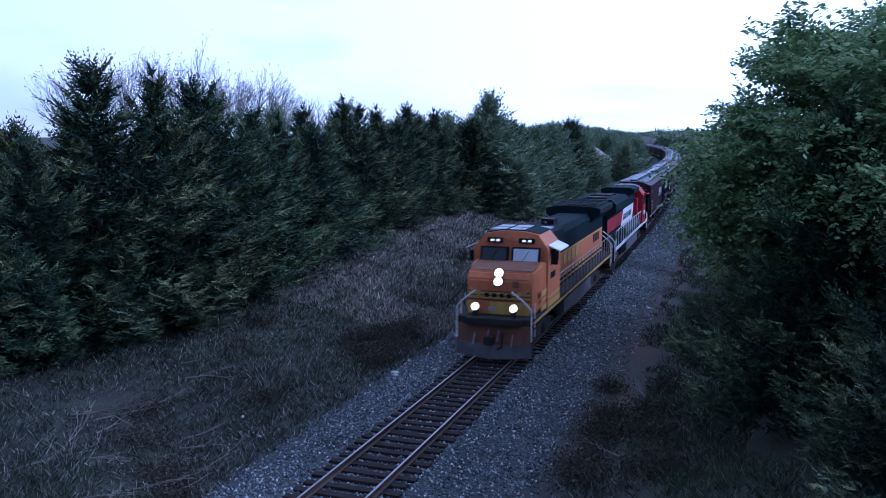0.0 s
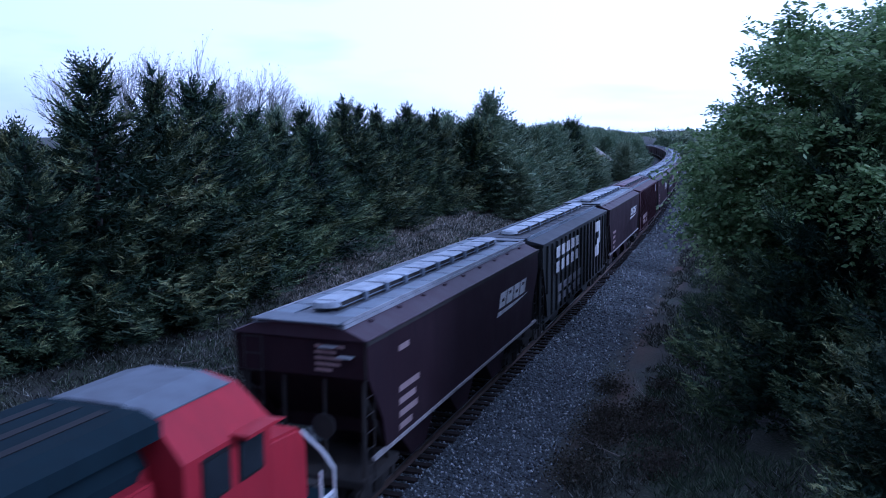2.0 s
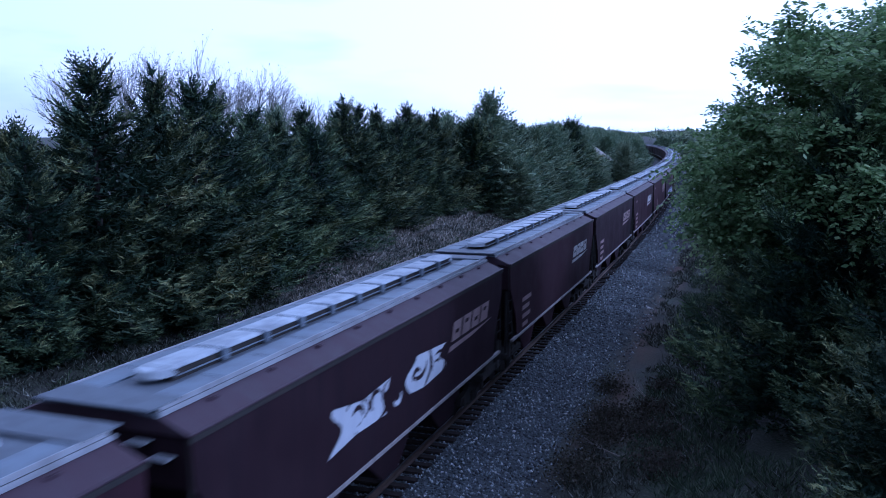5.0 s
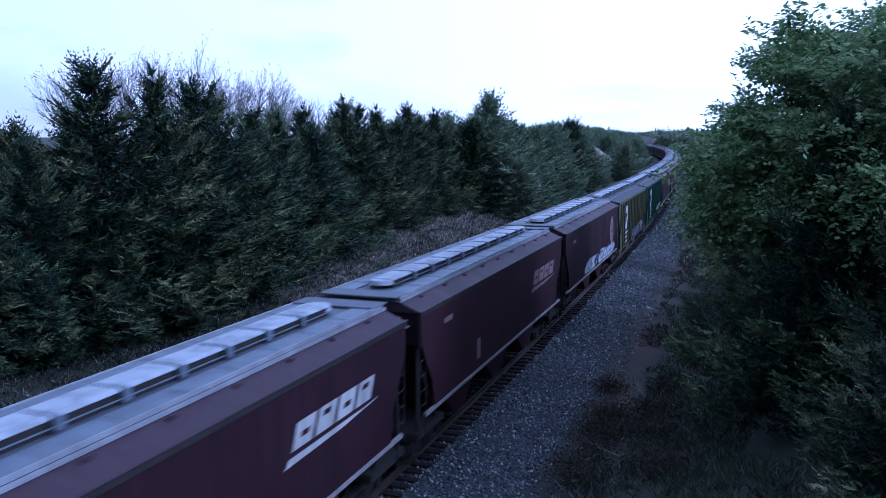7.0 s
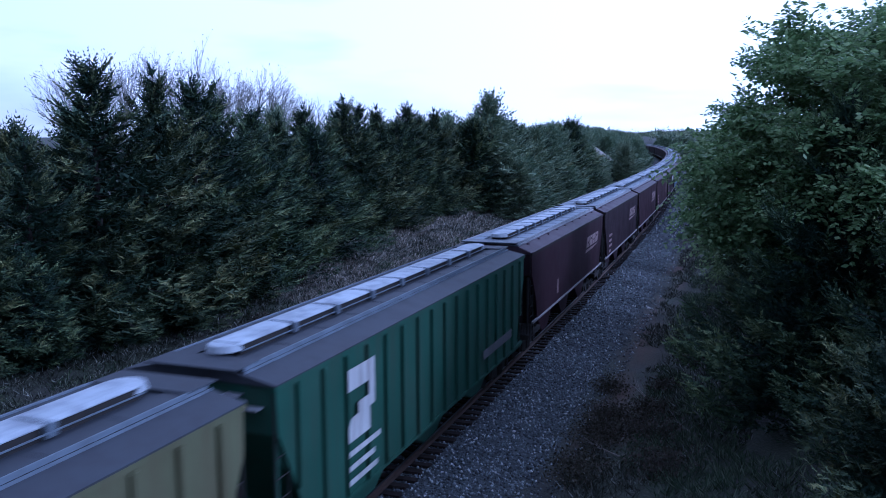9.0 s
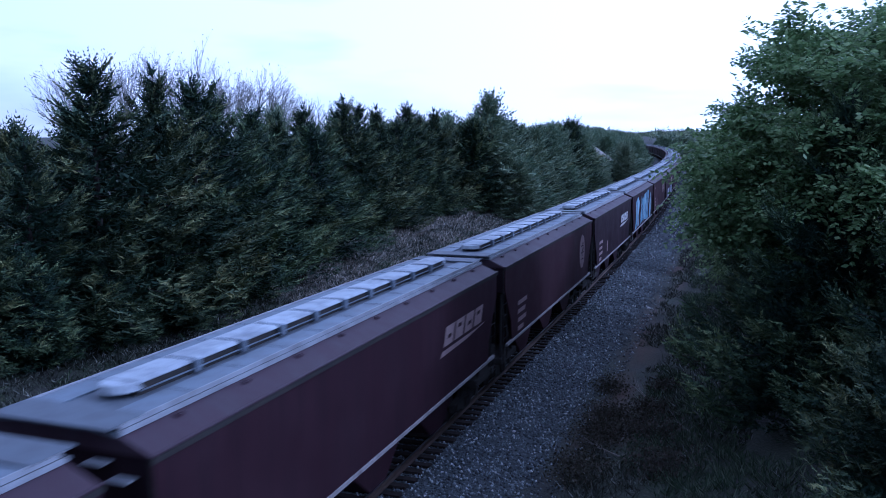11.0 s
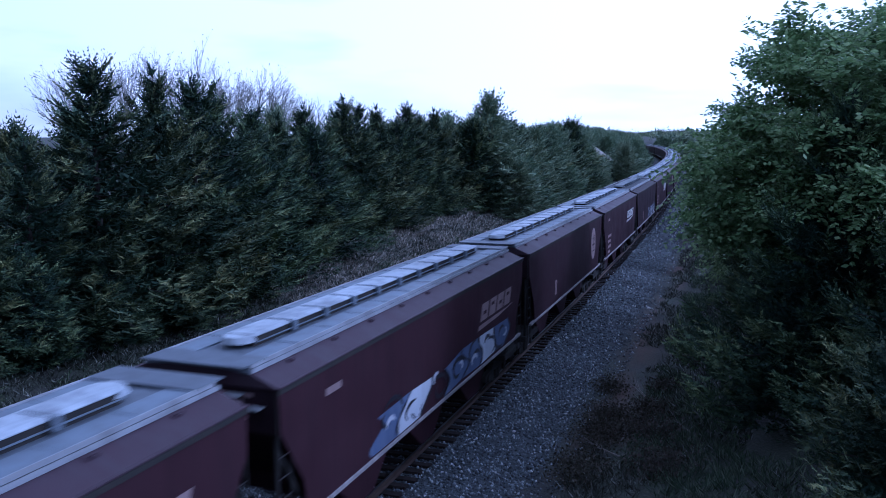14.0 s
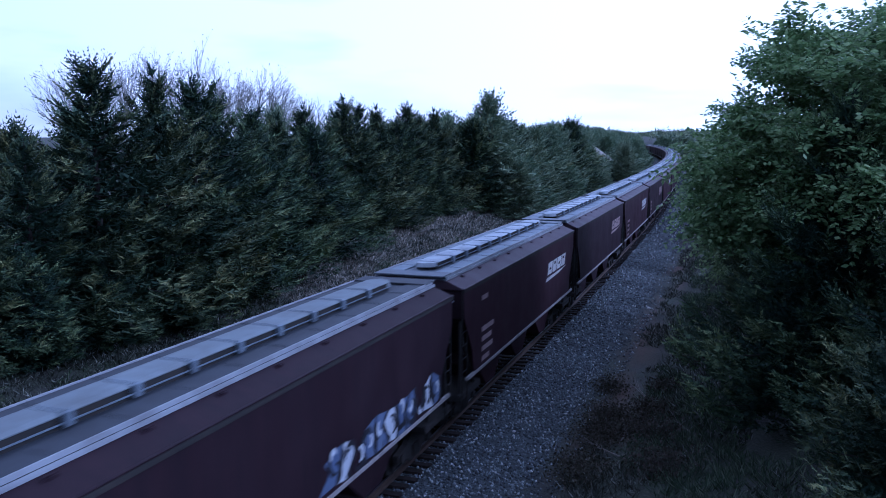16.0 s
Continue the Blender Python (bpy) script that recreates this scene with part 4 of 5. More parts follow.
    part("inverter_cabinet", boxes([(-0.98, 0.98, h0 + 0.02, h0 + 2.3, 1.56, 4.3)], 0.03), M["orange"], e)
    part("dark_cabinet", boxes([(-1.2, 1.2, h0 + 0.04, h0 + 2.5, 3.45, 4.34)], 0.03), M["loco_green"], e, "dark electrical cabinet behind the cab")
    part("roof_hatch", boxes([(-0.8, 0.8, h0 + 0.1, h0 + 2.2, 4.34, 4.4)], 0.01), M["hatch"], e, "pale roof hatch")
    part("horn", pipe([(0.3, h0 + 2.8, 4.24), (0.3, h0 + 2.8, 4.5), (0.3, h0 + 2.3, 4.55)], 0.05), M["steel"], e)
    return e


def emd_loco():
    """Second engine, running backwards: long hood first, cab at its rear end."""
    half = 10.95
    e = tagged(new("locomotive"), "dark green, white and red diesel locomotive running cab last", "locomotive")
    frame_and_gear(e, half, "loco_green", "loco_white")
    h0, c0, c1, n1 = -half + 1.1, half - 5.35, half - 3.0, half - 1.25
    hood = [(-0.92, 1.55), (0.92, 1.55), (0.92, 3.75), (0.7, 4.1), (-0.7, 4.1), (-0.92, 3.75)]
    part("engine_hood", prism(bmesh.new(), hood, h0, c0), M["loco_green"], e, "dark green engine hood")
    part("radiator_housing", prism(bmesh.new(), [(-0.93, 3.3), (0.93, 3.3), (1.45, 3.75), (1.45, 4.2), (1.15, 4.5), (-1.15, 4.5), (-1.45, 4.2), (-1.45, 3.75)], h0 + 0.05, h0 + 6.2), M["loco_green"], e, "dark flared radiator housing")
    for k in range(2):
        y = h0 + 1.7 + 2.6 * k
        fan = part("radiator_fan", tube(bmesh.new(), (0, y, 4.5), (0, y, 4.57), 0.62, n=24), M["dark"], e, "round roof fan")
        part("fan_grille", tube(bmesh.new(), (0, y, 4.565), (0, y, 4.585), 0.5, 0.46, n=20), M["steel"], fan)
        part("fan_frame", boxes([(-0.75, 0.75, y - 0.8, y - 0.72, 4.5, 4.54), (-0.75, 0.75, y + 0.72, y + 0.8, 4.5, 4.54)]), M["loco_green"], e)
    for sx in (-1, 1):
        bm = bmesh.new()
        side_prism(bm, [(h0 + 0.05, 2.35), (h0 + 6.85, 2.35), (h0 + 7.9, 3.2), (h0 + 0.05, 3.2)], *sorted((sx * 0.922, sx * 0.932)))
        part("red_panel", bm, M["loco_red"], e, "red painted hood panel")
        bm = bmesh.new()
        side_prism(bm, [(h0 + 6.8, 2.15), (c0 - 1.9, 2.15), (c0 - 0.7, 3.28), (h0 + 8.1, 3.28)], *sorted((sx * 0.922, sx * 0.932)))
        wp = part("white_panel", bm, M["loco_white"], e, "white painted hood panel with dark lettering blocks")
        for k in range(8):
            bm = bmesh.new()
            yy = h0 + 8.0 + 0.62 * k
            side_prism(bm, slanted(yy, 2.5, 0.42, 0.42, 0.3), *sorted((sx * 0.934, sx * 0.942)))
            part("letter_block", bm, M["loco_green"], wp)
        bm = bmesh.new()
        side_prism(bm, [(c0 - 1.7, 2.15), (c0, 2.15), (c0, 3.7), (c0 - 0.1, 3.7)], *sorted((sx * 0.922, sx * 0.932)))
        part("red_wedge", bm, M["loco_red"], e)
        rails_along(e, sx * 1.46, h0 + 0.2, c0 - 0.2, 1.55, "loco_white", 1.3, 1.0)
        for k in range(8):
            part("locker", boxes([(*sorted((sx * 0.93, sx * 1.25)), h0 + 7.0 + 1.02 * k, h0 + 7.9 + 1.02 * k, 1.57, 2.05)], 0.02), M["grey"], e, "grey equipment locker on the walkway")
        part("walkway_edge", boxes([(*sorted((sx * 1.5, sx * 1.53)), -half + 0.8, half - 0.8, 1.5, 1.57)]), M["loco_white"], e, "white walkway edge")
        for k in range(7):
            part("hood_louvre", boxes([(*sorted((sx * 0.93, sx * 0.95)), h0 + 0.5 + 0.85 * k, h0 + 1.2 + 0.85 * k, 1.7, 2.08)], 0.0), M["dark"], e)
    part("dynamic_brake", prism(bmesh.new(), [(-0.72, 4.08), (0.72, 4.08), (1.25, 4.2), (1.25, 4.45), (0.9, 4.58), (-0.9, 4.58), (-1.25, 4.45), (-1.25, 4.2)], c0 - 3.6, c0 - 0.05), M["loco_green"], e, "dark dynamic brake housing")
    for x in (-0.6, -0.1, 0.4):
        part("roof_groove", boxes([(x, x + 0.16, c0 - 3.4, c0 - 0.3, 4.575, 4.595)]), M["dark"], e, "dark roof vent slot")
    part("exhaust", boxes([(-0.25, 0.25, h0 + 7.2, h0 + 8.0, 4.08, 4.4)], 0.02), M["dark"], e)
    cab = [(-1.55, 1.55), (1.55, 1.55), (1.55, 3.8), (1.05, 4.42), (0.5, 4.55), (-0.5, 4.55), (-1.05, 4.42), (-1.55, 3.8)]
    part("cab", prism(bmesh.new(), cab, c0, c1, inset1=[0, 0, 0.05, 0.25, 0.3, 0.3, 0.25, 0.05]), M["loco_red"], e, "red cab")
    part("cab_roof", prism(bmesh.new(), [(-1.07, 4.425), (-0.5, 4.56), (0.5, 4.56), (1.07, 4.425), (1.07, 4.45), (0.5, 4.6), (-0.5, 4.6), (-1.07, 4.45)], c0 - 0.02, c1 - 0.45), M["roof"], e, "dark grey cab roof")
    bm = bmesh.new()
    side_prism(bm, [(n1, 1.55), (n1 - 0.02, 2.7), (n1 - 0.25, 3.05), (c1 - 0.05, 3.3), (c1 - 0.05, 1.55)], -1.45, 1.45)
    for v in bm.verts:
        if v.co.y > n1 - 0.4:
            v.co.x *= 0.85
    bmesh.ops.bevel(bm, geom=bm.edges[:], offset=0.06, segments=2, affect="EDGES")
    part("nose", bm, M["loco_red"], e, "red nose")
    for sx in (-1, 1):
        for y in (c0 + 0.4, c0 + 1.35):
            w_ = part("side_window", boxes([(*sorted((sx * 1.53, sx * 1.575)), y, y + 0.72, 3.0, 3.72)], 0.015), M["dark"], e)
            part("pane", boxes([(*sorted((sx * 1.57, sx * 1.585)), y + 0.06, y + 0.66, 3.06, 3.66)]), M["glass"], w_)
        bm = bmesh.new()
        side_prism(bm, [(c0 + 1.2, 3.8), (c1 - 0.05, 3.8), (c1 - 0.3, 3.86), (c0 + 1.2, 3.86)], *sorted((sx * 1.5, sx * 1.85)))
        part("awning", bm, M["loco_red"], e, "red awning above the cab window")
        bm = bmesh.new()
        side_prism(bm, [(c0 + 0.05, 3.0), (c0 + 0.35, 3.0), (c0 + 0.9, 1.9), (c0 + 0.6, 1.9)], *sorted((sx * 1.553, sx * 1.562)))
        part("dark_slash", bm, M["loco_green"], e, "dark diagonal slash on the cab side")
        part("cab_mark", boxes([(*sorted((sx * 1.552, sx * 1.56)), c0 + 0.6, c0 + 1.9, 2.2, 2.5)]), M["loco_white"], e, "plain pale marking")
        x = sx * 0.6
        w_ = part("windshield", boxes([(x - 0.5, x + 0.5, c1 - 0.1, c1 + 0.02, 3.36, 3.88)], 0.02), M["dark"], e)
        part("pane", boxes([(x - 0.44, x + 0.44, c1 + 0.01, c1 + 0.03, 3.41, 3.83)]), M["glass"], w_)
        part("air_intake", boxes([(*sorted((sx * 0.93, sx * 1.2)), c0 - 1.0, c0 - 0.2, 2.4, 3.6)], 0.04), M["loco_red"], e)
    return e


# Order of the train: type, coupled length, markings.
def build_train():
    """Every vehicle with the place of its middle behind the leading engine's nose."""
    made = []
    at = 28.24
    for maker, length in ((ge_loco, 21.8), (emd_loco, 21.9)):
        made.append((maker(), at + length / 2, 6.85))
        at += length
    at += 0.2
    protos = {}
    for i, (look_, length, marks) in enumerate(CARS):
        kind, body, roof, shoulder, hatch, label = LOOKS[look_]
        key = (look_, length)
        if key not in protos:
            protos[key] = hopper(kind, length, body, roof, shoulder, hatch)
            car = protos[key]
            spare[key] = [car, list(car.children_recursive)]
        else:
            car = copy_bare(*spare[key])
        car["body_mat"] = body
        tagged(car, label, "hopper car", group="hopper cars of the train")
        w = 1.60 if kind == "smooth" else 1.56
        half = length / 2 - 0.42
        for mk in marks:
            MARKS[mk](car, w, half)
        if "body_mat" in car:
            del car["body_mat"]
        made.append((car, at + length / 2, length / 2 - 1.97))
        at += length
    return made


spare = {}


def copy_bare(car, pieces):
    """A copy of a car without the markings that were added to the first one."""
    top = car.copy()
    scene.collection.objects.link(top)
    made = {car: top}
    for o in pieces:
        c = o.copy()
        scene.collection.objects.link(c)
        c.parent = made[o.parent]
        made[o] = c
    return top


LOOKS = {
    "red": ("smooth", "red", "roof", "shoulder", "hatch", "mineral red covered hopper car with grey roof and pale hatches"),
    "dark": ("smooth", "red_dark", "roof", "shoulder", "hatch", "dark brownish red covered hopper car with a grey roof"),
    "faded": ("smooth", "red_bright", "roof", "shoulder", "hatch", "faded red covered hopper car with a grey roof"),
    "dull": ("smooth", "red_dark", "roof_dark", "red_dark", "dull_hatch", "dark brownish red covered hopper car with a dull grey roof"),
    "black": ("ribbed", "black", "roof_dark", "black", "hatch", "black rib-sided covered hopper car with white emblem blocks"),
    "rust": ("ribbed", "rust", "rust", "rust", "rust_hatch", "oxide brown rib-sided covered hopper car"),
    "olive": ("ribbed", "olive", "roof_dark", "olive", "hatch", "faded olive yellow rib-sided hopper car with graffiti"),
    "green": ("ribbed", "green", "roof_dark", "green", "hatch", "green rib-sided covered hopper car with a white emblem"),
}
MARKS = {
    "wm": lambda c, w, h: wordmark(c, w, h - 5.3, 2.95),
    "wm_y": lambda c, w, h: wordmark(c, w, h - 5.3, 2.95, mat="yellow"),
    "wm_s": lambda c, w, h: wordmark(c, w, h - 5.0, 2.95, 3.4, 0.5, "tan"),
    "num": lambda c, w, h: number_bars(c, w, -h + 1.75, 2.62, 4, 1.25, 0.15, "tan", 0.3),
    "num_hi": lambda c, w, h: (end_bars(c, h), number_bars(c, w, -h + 1.75, 3.58, 1, 0.62, 0.14, "tan")),
    "tag": lambda c, w, h: number_bars(c, w, -h + 4.6, 1.9, 1, 0.3, 0.6, "tan"),
    "round": lambda c, w, h: round_mark(c, w, h - 2.6, 2.95, 0.8, "tan"),
    "square": lambda c, w, h: (square_mark(c, w, -h + 2.6, 2.35, 1.0), number_bars(c, w + 0.09, -h + 2.6, 2.05, 3, 1.5, 0.12, "white", 0.3)),
    "square_r": lambda c, w, h: square_mark(c, w, h - 4.3, 2.2, 1.2),
    "boxes": lambda c, w, h: [number_bars(c, w + 0.09, -h + 2.2 + 1.05 * k, 3.45, 2, 0.72, 0.45, "white", 0.62) for k in range(5)],
    "num_r": lambda c, w, h: [number_bars(c, w + 0.09, -h + 2.2 + 0.75 * k, 1.95, 2, 0.45, 0.3, "tan", 0.42) for k in range(5)],
    "num_low": lambda c, w, h: [number_bars(c, w + 0.09, -h + 2.6 + 1.1 * k, 1.95, 2, 0.7, 0.32, "grey", 0.45) for k in range(5)],
    "num_rear": lambda c, w, h: number_bars(c, w + 0.09, h - 5.2, 1.75, 1, 3.2, 0.28, "grey"),
    "graf_mid": lambda c, w, h: graffiti(c, w, -h + 4.5, h - 5.6, 2.3, 3.2, "spray_white", "red_dark", 17, 5),
    "small_r": lambda c, w, h: number_bars(c, w + 0.09, h - 3.0, 3.5, 1, 0.4, 0.6),
    "graf_low": lambda c, w, h: graffiti(c, w, -h + 5.2, h - 1.6, 1.62, 2.3, "spray_white", "spray_violet", 3, 7),
    "graf_violet": lambda c, w, h: graffiti(c, w, h - 7.4, h - 1.1, 1.62, 2.5, "spray_violet", "spray_dark", 5, 11),
    "graf_blue": lambda c, w, h: graffiti(c, w, -h + 2.2, h - 1.8, 1.62, 3.95, "spray_blue", "spray_dark", 8, 10, "spray_sky"),
    "graf_pale": lambda c, w, h: graffiti(c, w, -h + 4.0, h - 2.0, 1.62, 2.5, "spray_violet", "spray_dark", 11, 7),
    "graf_olive": lambda c, w, h: graffiti(c, w + 0.09, -h + 6.4, h - 3.4, 1.25, 2.05, "spray_violet", "spray_dark", 13, 12, "olive"),
}
CARS = [
    ('dark', 16.1, ['wm', 'num', 'num_hi']),
    ('black', 17.0, ['boxes', 'square_r', 'num_low']),
    ('dark', 16.7, ['wm', 'num']),
    ('rust', 17.3, ['num_r', 'small_r']),
    ('red', 17.1, ['wm', 'num', 'num_hi']),
    ('dark', 17.1, ['graf_mid', 'wm_s']),
    ('red', 17.1, ['wm', 'num']),
    ('dark', 17.1, ['wm_s', 'num']),
    ('red', 16.7, ['wm', 'num', 'num_hi']),
    ('faded', 17.3, ['wm_s', 'num_hi', 'tag']),
    ('red', 17.3, ['round', 'graf_low', 'num_hi']),
    ('olive', 17.7, ['square', 'graf_olive']),
    ('green', 17.7, ['square', 'num_rear']),
    ('red', 17.3, ['wm_s', 'tag']),
    ('dark', 17.3, ['wm_s', 'num']),
    ('red', 17.3, ['wm_s']),
    ('faded', 17.3, ['round', 'num']),
    ('dark', 16.7, ['wm', 'num', 'tag']),
    ('red', 17.3, ['graf_blue']),
    ('faded', 17.1, ['wm_s', 'num', 'num_hi', 'tag']),
    ('faded', 17.3, ['wm_s', 'graf_pale', 'num_hi']),
    ('red', 17.3, ['round', 'tag']),
    ('red', 16.7, ['wm', 'num', 'num_hi']),
    ('dull', 17.3, ['graf_violet', 'tag']),
    ('red', 16.7, ['wm', 'num', 'num_hi']),
    ('dark', 17.1, ['wm_s']),
    ('red', 17.3, ['wm', 'num']),
    ('dark', 17.3, ['wm_s', 'num']),
    ('faded', 17.3, ['wm', 'num_hi']),
    ('red', 17.3, ['wm', 'num']),
    ('red', 17.3, ['round']),
    ('dark', 17.3, ['wm_s', 'num']),
    ('red', 17.3, ['wm', 'num_hi']),
    ('red', 17.3, ['wm_s', 'num']),
    ('dark', 17.3, ['wm_s', 'num']),
    ('red', 17.3, ['wm', 'num']),
    ('red', 17.3, ['wm_s', 'num']),
    ('red', 17.3, ['round']),
    ('red', 17.3, ['round']),
    ('red', 17.3, ['wm', 'num_hi']),
    ('red', 17.3, ['wm', 'num_hi']),
    ('red', 17.3, ['wm_s', 'num']),
    ('faded', 17.3, ['wm', 'num']),
    ('red', 17.3, ['wm_s', 'num']),
    ('red', 17.3, ['wm_s', 'num']),
    ('faded', 17.3, ['wm', 'num_hi']),
    ('faded', 17.3, ['wm', 'num_hi']),
    ('red', 17.3, ['round']),
    ('red', 17.3, ['wm_s', 'num']),
    ('faded', 17.3, ['wm', 'num']),
    ('faded', 17.3, ['wm_s', 'num']),
    ('faded', 17.3, ['wm', 'num']),
]
TRAIN = build_train()



# ---- trees and plants ----
def rhombs(c, d, nrm, length, width):
    """Narrow leaf faces at c along d, lying in the plane of d and nrm."""
    d = d / np.linalg.norm(d, axis=1, keepdims=True)
    w = np.cross(d, nrm)
    w /= np.linalg.norm(w, axis=1, keepdims=True) + 1e-9
    L, Wd = length[:, None], width[:, None]
    return np.stack([c, c + d * L * 0.45 + w * Wd, c + d * L, c + d * L * 0.5 - w * Wd], 1)


def needles(c, d, nrm, length, width):
    """Small pointed sprays, one triangle each."""
    d = d / np.linalg.norm(d, axis=1, keepdims=True)
    w = np.cross(d, nrm)
    w /= np.linalg.norm(w, axis=1, keepdims=True) + 1e-9
    return np.stack([c - w * width[:, None], c + w * width[:, None], c + d * length[:, None]], 1)


def fronds(base, d, up, length, leaf, g, pairs=5, curl=0.25):
    """Feathery sprays: along each bent axis, pairs of pointed leaflets that shorten to a tip. Returns triangles, frond by frond."""
    d = d / np.linalg.norm(d, axis=1, keepdims=True)
    side = np.cross(d, up)
    side /= np.linalg.norm(side, axis=1, keepdims=True) + 1e-9
    out, L, n = [], length[:, None], len(base)
    lift = np.array([0, 0, 1.0]) * curl
    for k in range(pairs + 1):
        u = 0.08 + 0.92 * k / pairs
        at = base + d * L * u + lift * L * u * u
        tan = d + lift * 2 * u
        for sg in ((-1, 1) if k < pairs else (0,)):
            dd = tan * 0.8 + side * (sg * (1.0 - 0.45 * u)) + g.normal(0, 0.22, (n, 3))
            ln = leaf * (1.2 - 0.5 * u) * g.uniform(0.7, 1.3, n)
            out.append(needles(at, dd, up + g.normal(0, 0.35, (n, 3)), ln, ln * 0.21))
    return np.stack(out, 1).reshape(-1, 3, 3), 2 * pairs + 1


def cedar_crown(h, r, seed, leaves, size, low=0.03):
    """Foliage of a red cedar: full to the ground, a thin spire, shelf-like boughs that end in upswept feathery sprays with dark gaps between."""
    g = np.random.RandomState(seed)
    n_b = int(30 + h * 9)
    ph, knee = g.uniform(0, 6.28, 4), g.uniform(0.58, 0.66)
    spec, faces, growth_shade, boughs = [], [], [], []
    for i in range(n_b):
        t = low + (0.97 - low) * ((i + g.uniform(0, 1)) / n_b) ** 1.3
        az = i * 2.39996 + g.uniform(-0.5, 0.5)
        prof = 1.0 - 0.48 * (t / knee) ** 1.7 if t < knee else 0.45 * ((1 - t) / (1 - knee)) ** 1.35 + 0.06
        prof *= 1 + 0.16 * math.sin(2 * az + ph[0]) + 0.14 * math.sin(3 * az + ph[1] + 7 * t) + 0.14 * math.sin(15 * t + ph[2])
        spec.append((t, az, max(0.25, r * prof * (g.uniform(0.7, 1.2) if t < 0.62 else g.uniform(0.45, 1.5)))))
    total = sum(L ** 1.15 for _, _, L in spec)
    pairs = 5
    for t, az, L in spec:
        up = g.uniform(-0.12, 0.2) + 1.0 * max(0, t - 0.45) / 0.55
        d = np.array([math.cos(az), math.sin(az), up])
        d /= np.linalg.norm(d)
        side = np.array([-math.sin(az), math.cos(az), 0.0])
        base = np.array([0, 0, h * t * 0.96])
        boughs.append((base, base + d * L * 0.85))
        k = max(7, int(0.86 * leaves / (2 * pairs + 1) * L ** 1.15 / total))
        u = g.uniform(0.12, 1.0, k) ** 0.6
        off = g.uniform(-1, 1, k)
        c = base + d * (u * L)[:, None] + side * (off * 0.3 * L * (1.12 - u))[:, None]
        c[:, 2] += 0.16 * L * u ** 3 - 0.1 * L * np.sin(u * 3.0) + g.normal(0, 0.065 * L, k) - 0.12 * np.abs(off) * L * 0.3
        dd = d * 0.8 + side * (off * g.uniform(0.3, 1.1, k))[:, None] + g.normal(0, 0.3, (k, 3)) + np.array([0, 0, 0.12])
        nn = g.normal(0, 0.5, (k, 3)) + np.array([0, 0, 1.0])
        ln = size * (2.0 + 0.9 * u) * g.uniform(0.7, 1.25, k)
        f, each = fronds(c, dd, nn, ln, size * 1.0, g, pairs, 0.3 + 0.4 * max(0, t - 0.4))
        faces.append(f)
        # dark inside, bright at the tip: new sprays plus painted shade and light
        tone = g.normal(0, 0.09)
        growth_shade.append(np.repeat(np.clip(0.05 + tone + 0.52 * u ** 2.5 + g.normal(0, 0.06, k), 0, 0.66), each))
        # older twigs inside the bough; their darkest tone paints the shade there
        q = max(6, int(1.4 * k))
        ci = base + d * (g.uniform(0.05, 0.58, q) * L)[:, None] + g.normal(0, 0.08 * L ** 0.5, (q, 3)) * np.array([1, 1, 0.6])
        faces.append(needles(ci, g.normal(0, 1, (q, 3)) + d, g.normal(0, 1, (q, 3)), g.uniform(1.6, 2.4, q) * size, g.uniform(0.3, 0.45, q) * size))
        growth_shade.append(np.full(q, 0.02))
    # leader
    k = 16
    z = np.sort(g.uniform(0.8, 0.985, k))
    az = g.uniform(0, 6.28, k)
    c = np.stack([np.zeros(k), np.zeros(k), z * h], 1)
    dd = np.stack([np.cos(az), np.sin(az), 0.7 + 2.5 * (z - 0.8) / 0.2], 1)
    f, each = fronds(c, dd, np.stack([-np.sin(az), np.cos(az), np.zeros(k)], 1) + 0.2, size * (4.2 - 10 * (z - 0.8)), size * 0.9, g, pairs, 0.3)
    faces.append(f)
    growth_shade.append(np.full(k * each, 0.12))
    return np.concatenate(faces), boughs, np.concatenate(growth_shade)


def trunk_mesh(name, h, r, boughs=(), n=8, bend=0.0, seed=0):
    bm = bmesh.new()
    g = random.Random(seed)
    pts = [Vector((bend * g.uniform(-1, 1) * k / 6, bend * g.uniform(-1, 1) * k / 6, -0.3 + (h + 0.3) * k / 6)) for k in range(7)]
    pts[0].x = pts[0].y = 0
    for k in range(6):
        tube(bm, pts[k], pts[k + 1], r * (1 - k / 6.4) * (1.25 if k == 0 else 1), r * (1 - (k + 1) / 6.4), n=n)
    for a, b in boughs:
        tube(bm, a, b, 0.035, 0.008, n=4, caps=False)
    me = bpy.data.meshes.new(name)
    bm.to_mesh(me), bm.free()
    return me


def cedar(h, r, seed, leaves, size, label="dark green red cedar tree in a dense row", low=0.03, mat="cedar"):
    t = tagged(new("cedar_tree"), label, "tree", group="cedar trees beside the track")
    faces, boughs, growth_shade = cedar_crown(h, r, seed, leaves, size, low)
    part_of("trunk", trunk_mesh("trunk", h * 0.985, 0.05 + h * 0.011, boughs[::2], seed=seed), M["bark"], t)
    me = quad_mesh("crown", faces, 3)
    at = me.attributes.new("growth_shade", "FLOAT", "FACE")
    at.data.foreach_set("value", growth_shade.astype(np.float32))
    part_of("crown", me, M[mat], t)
    return t


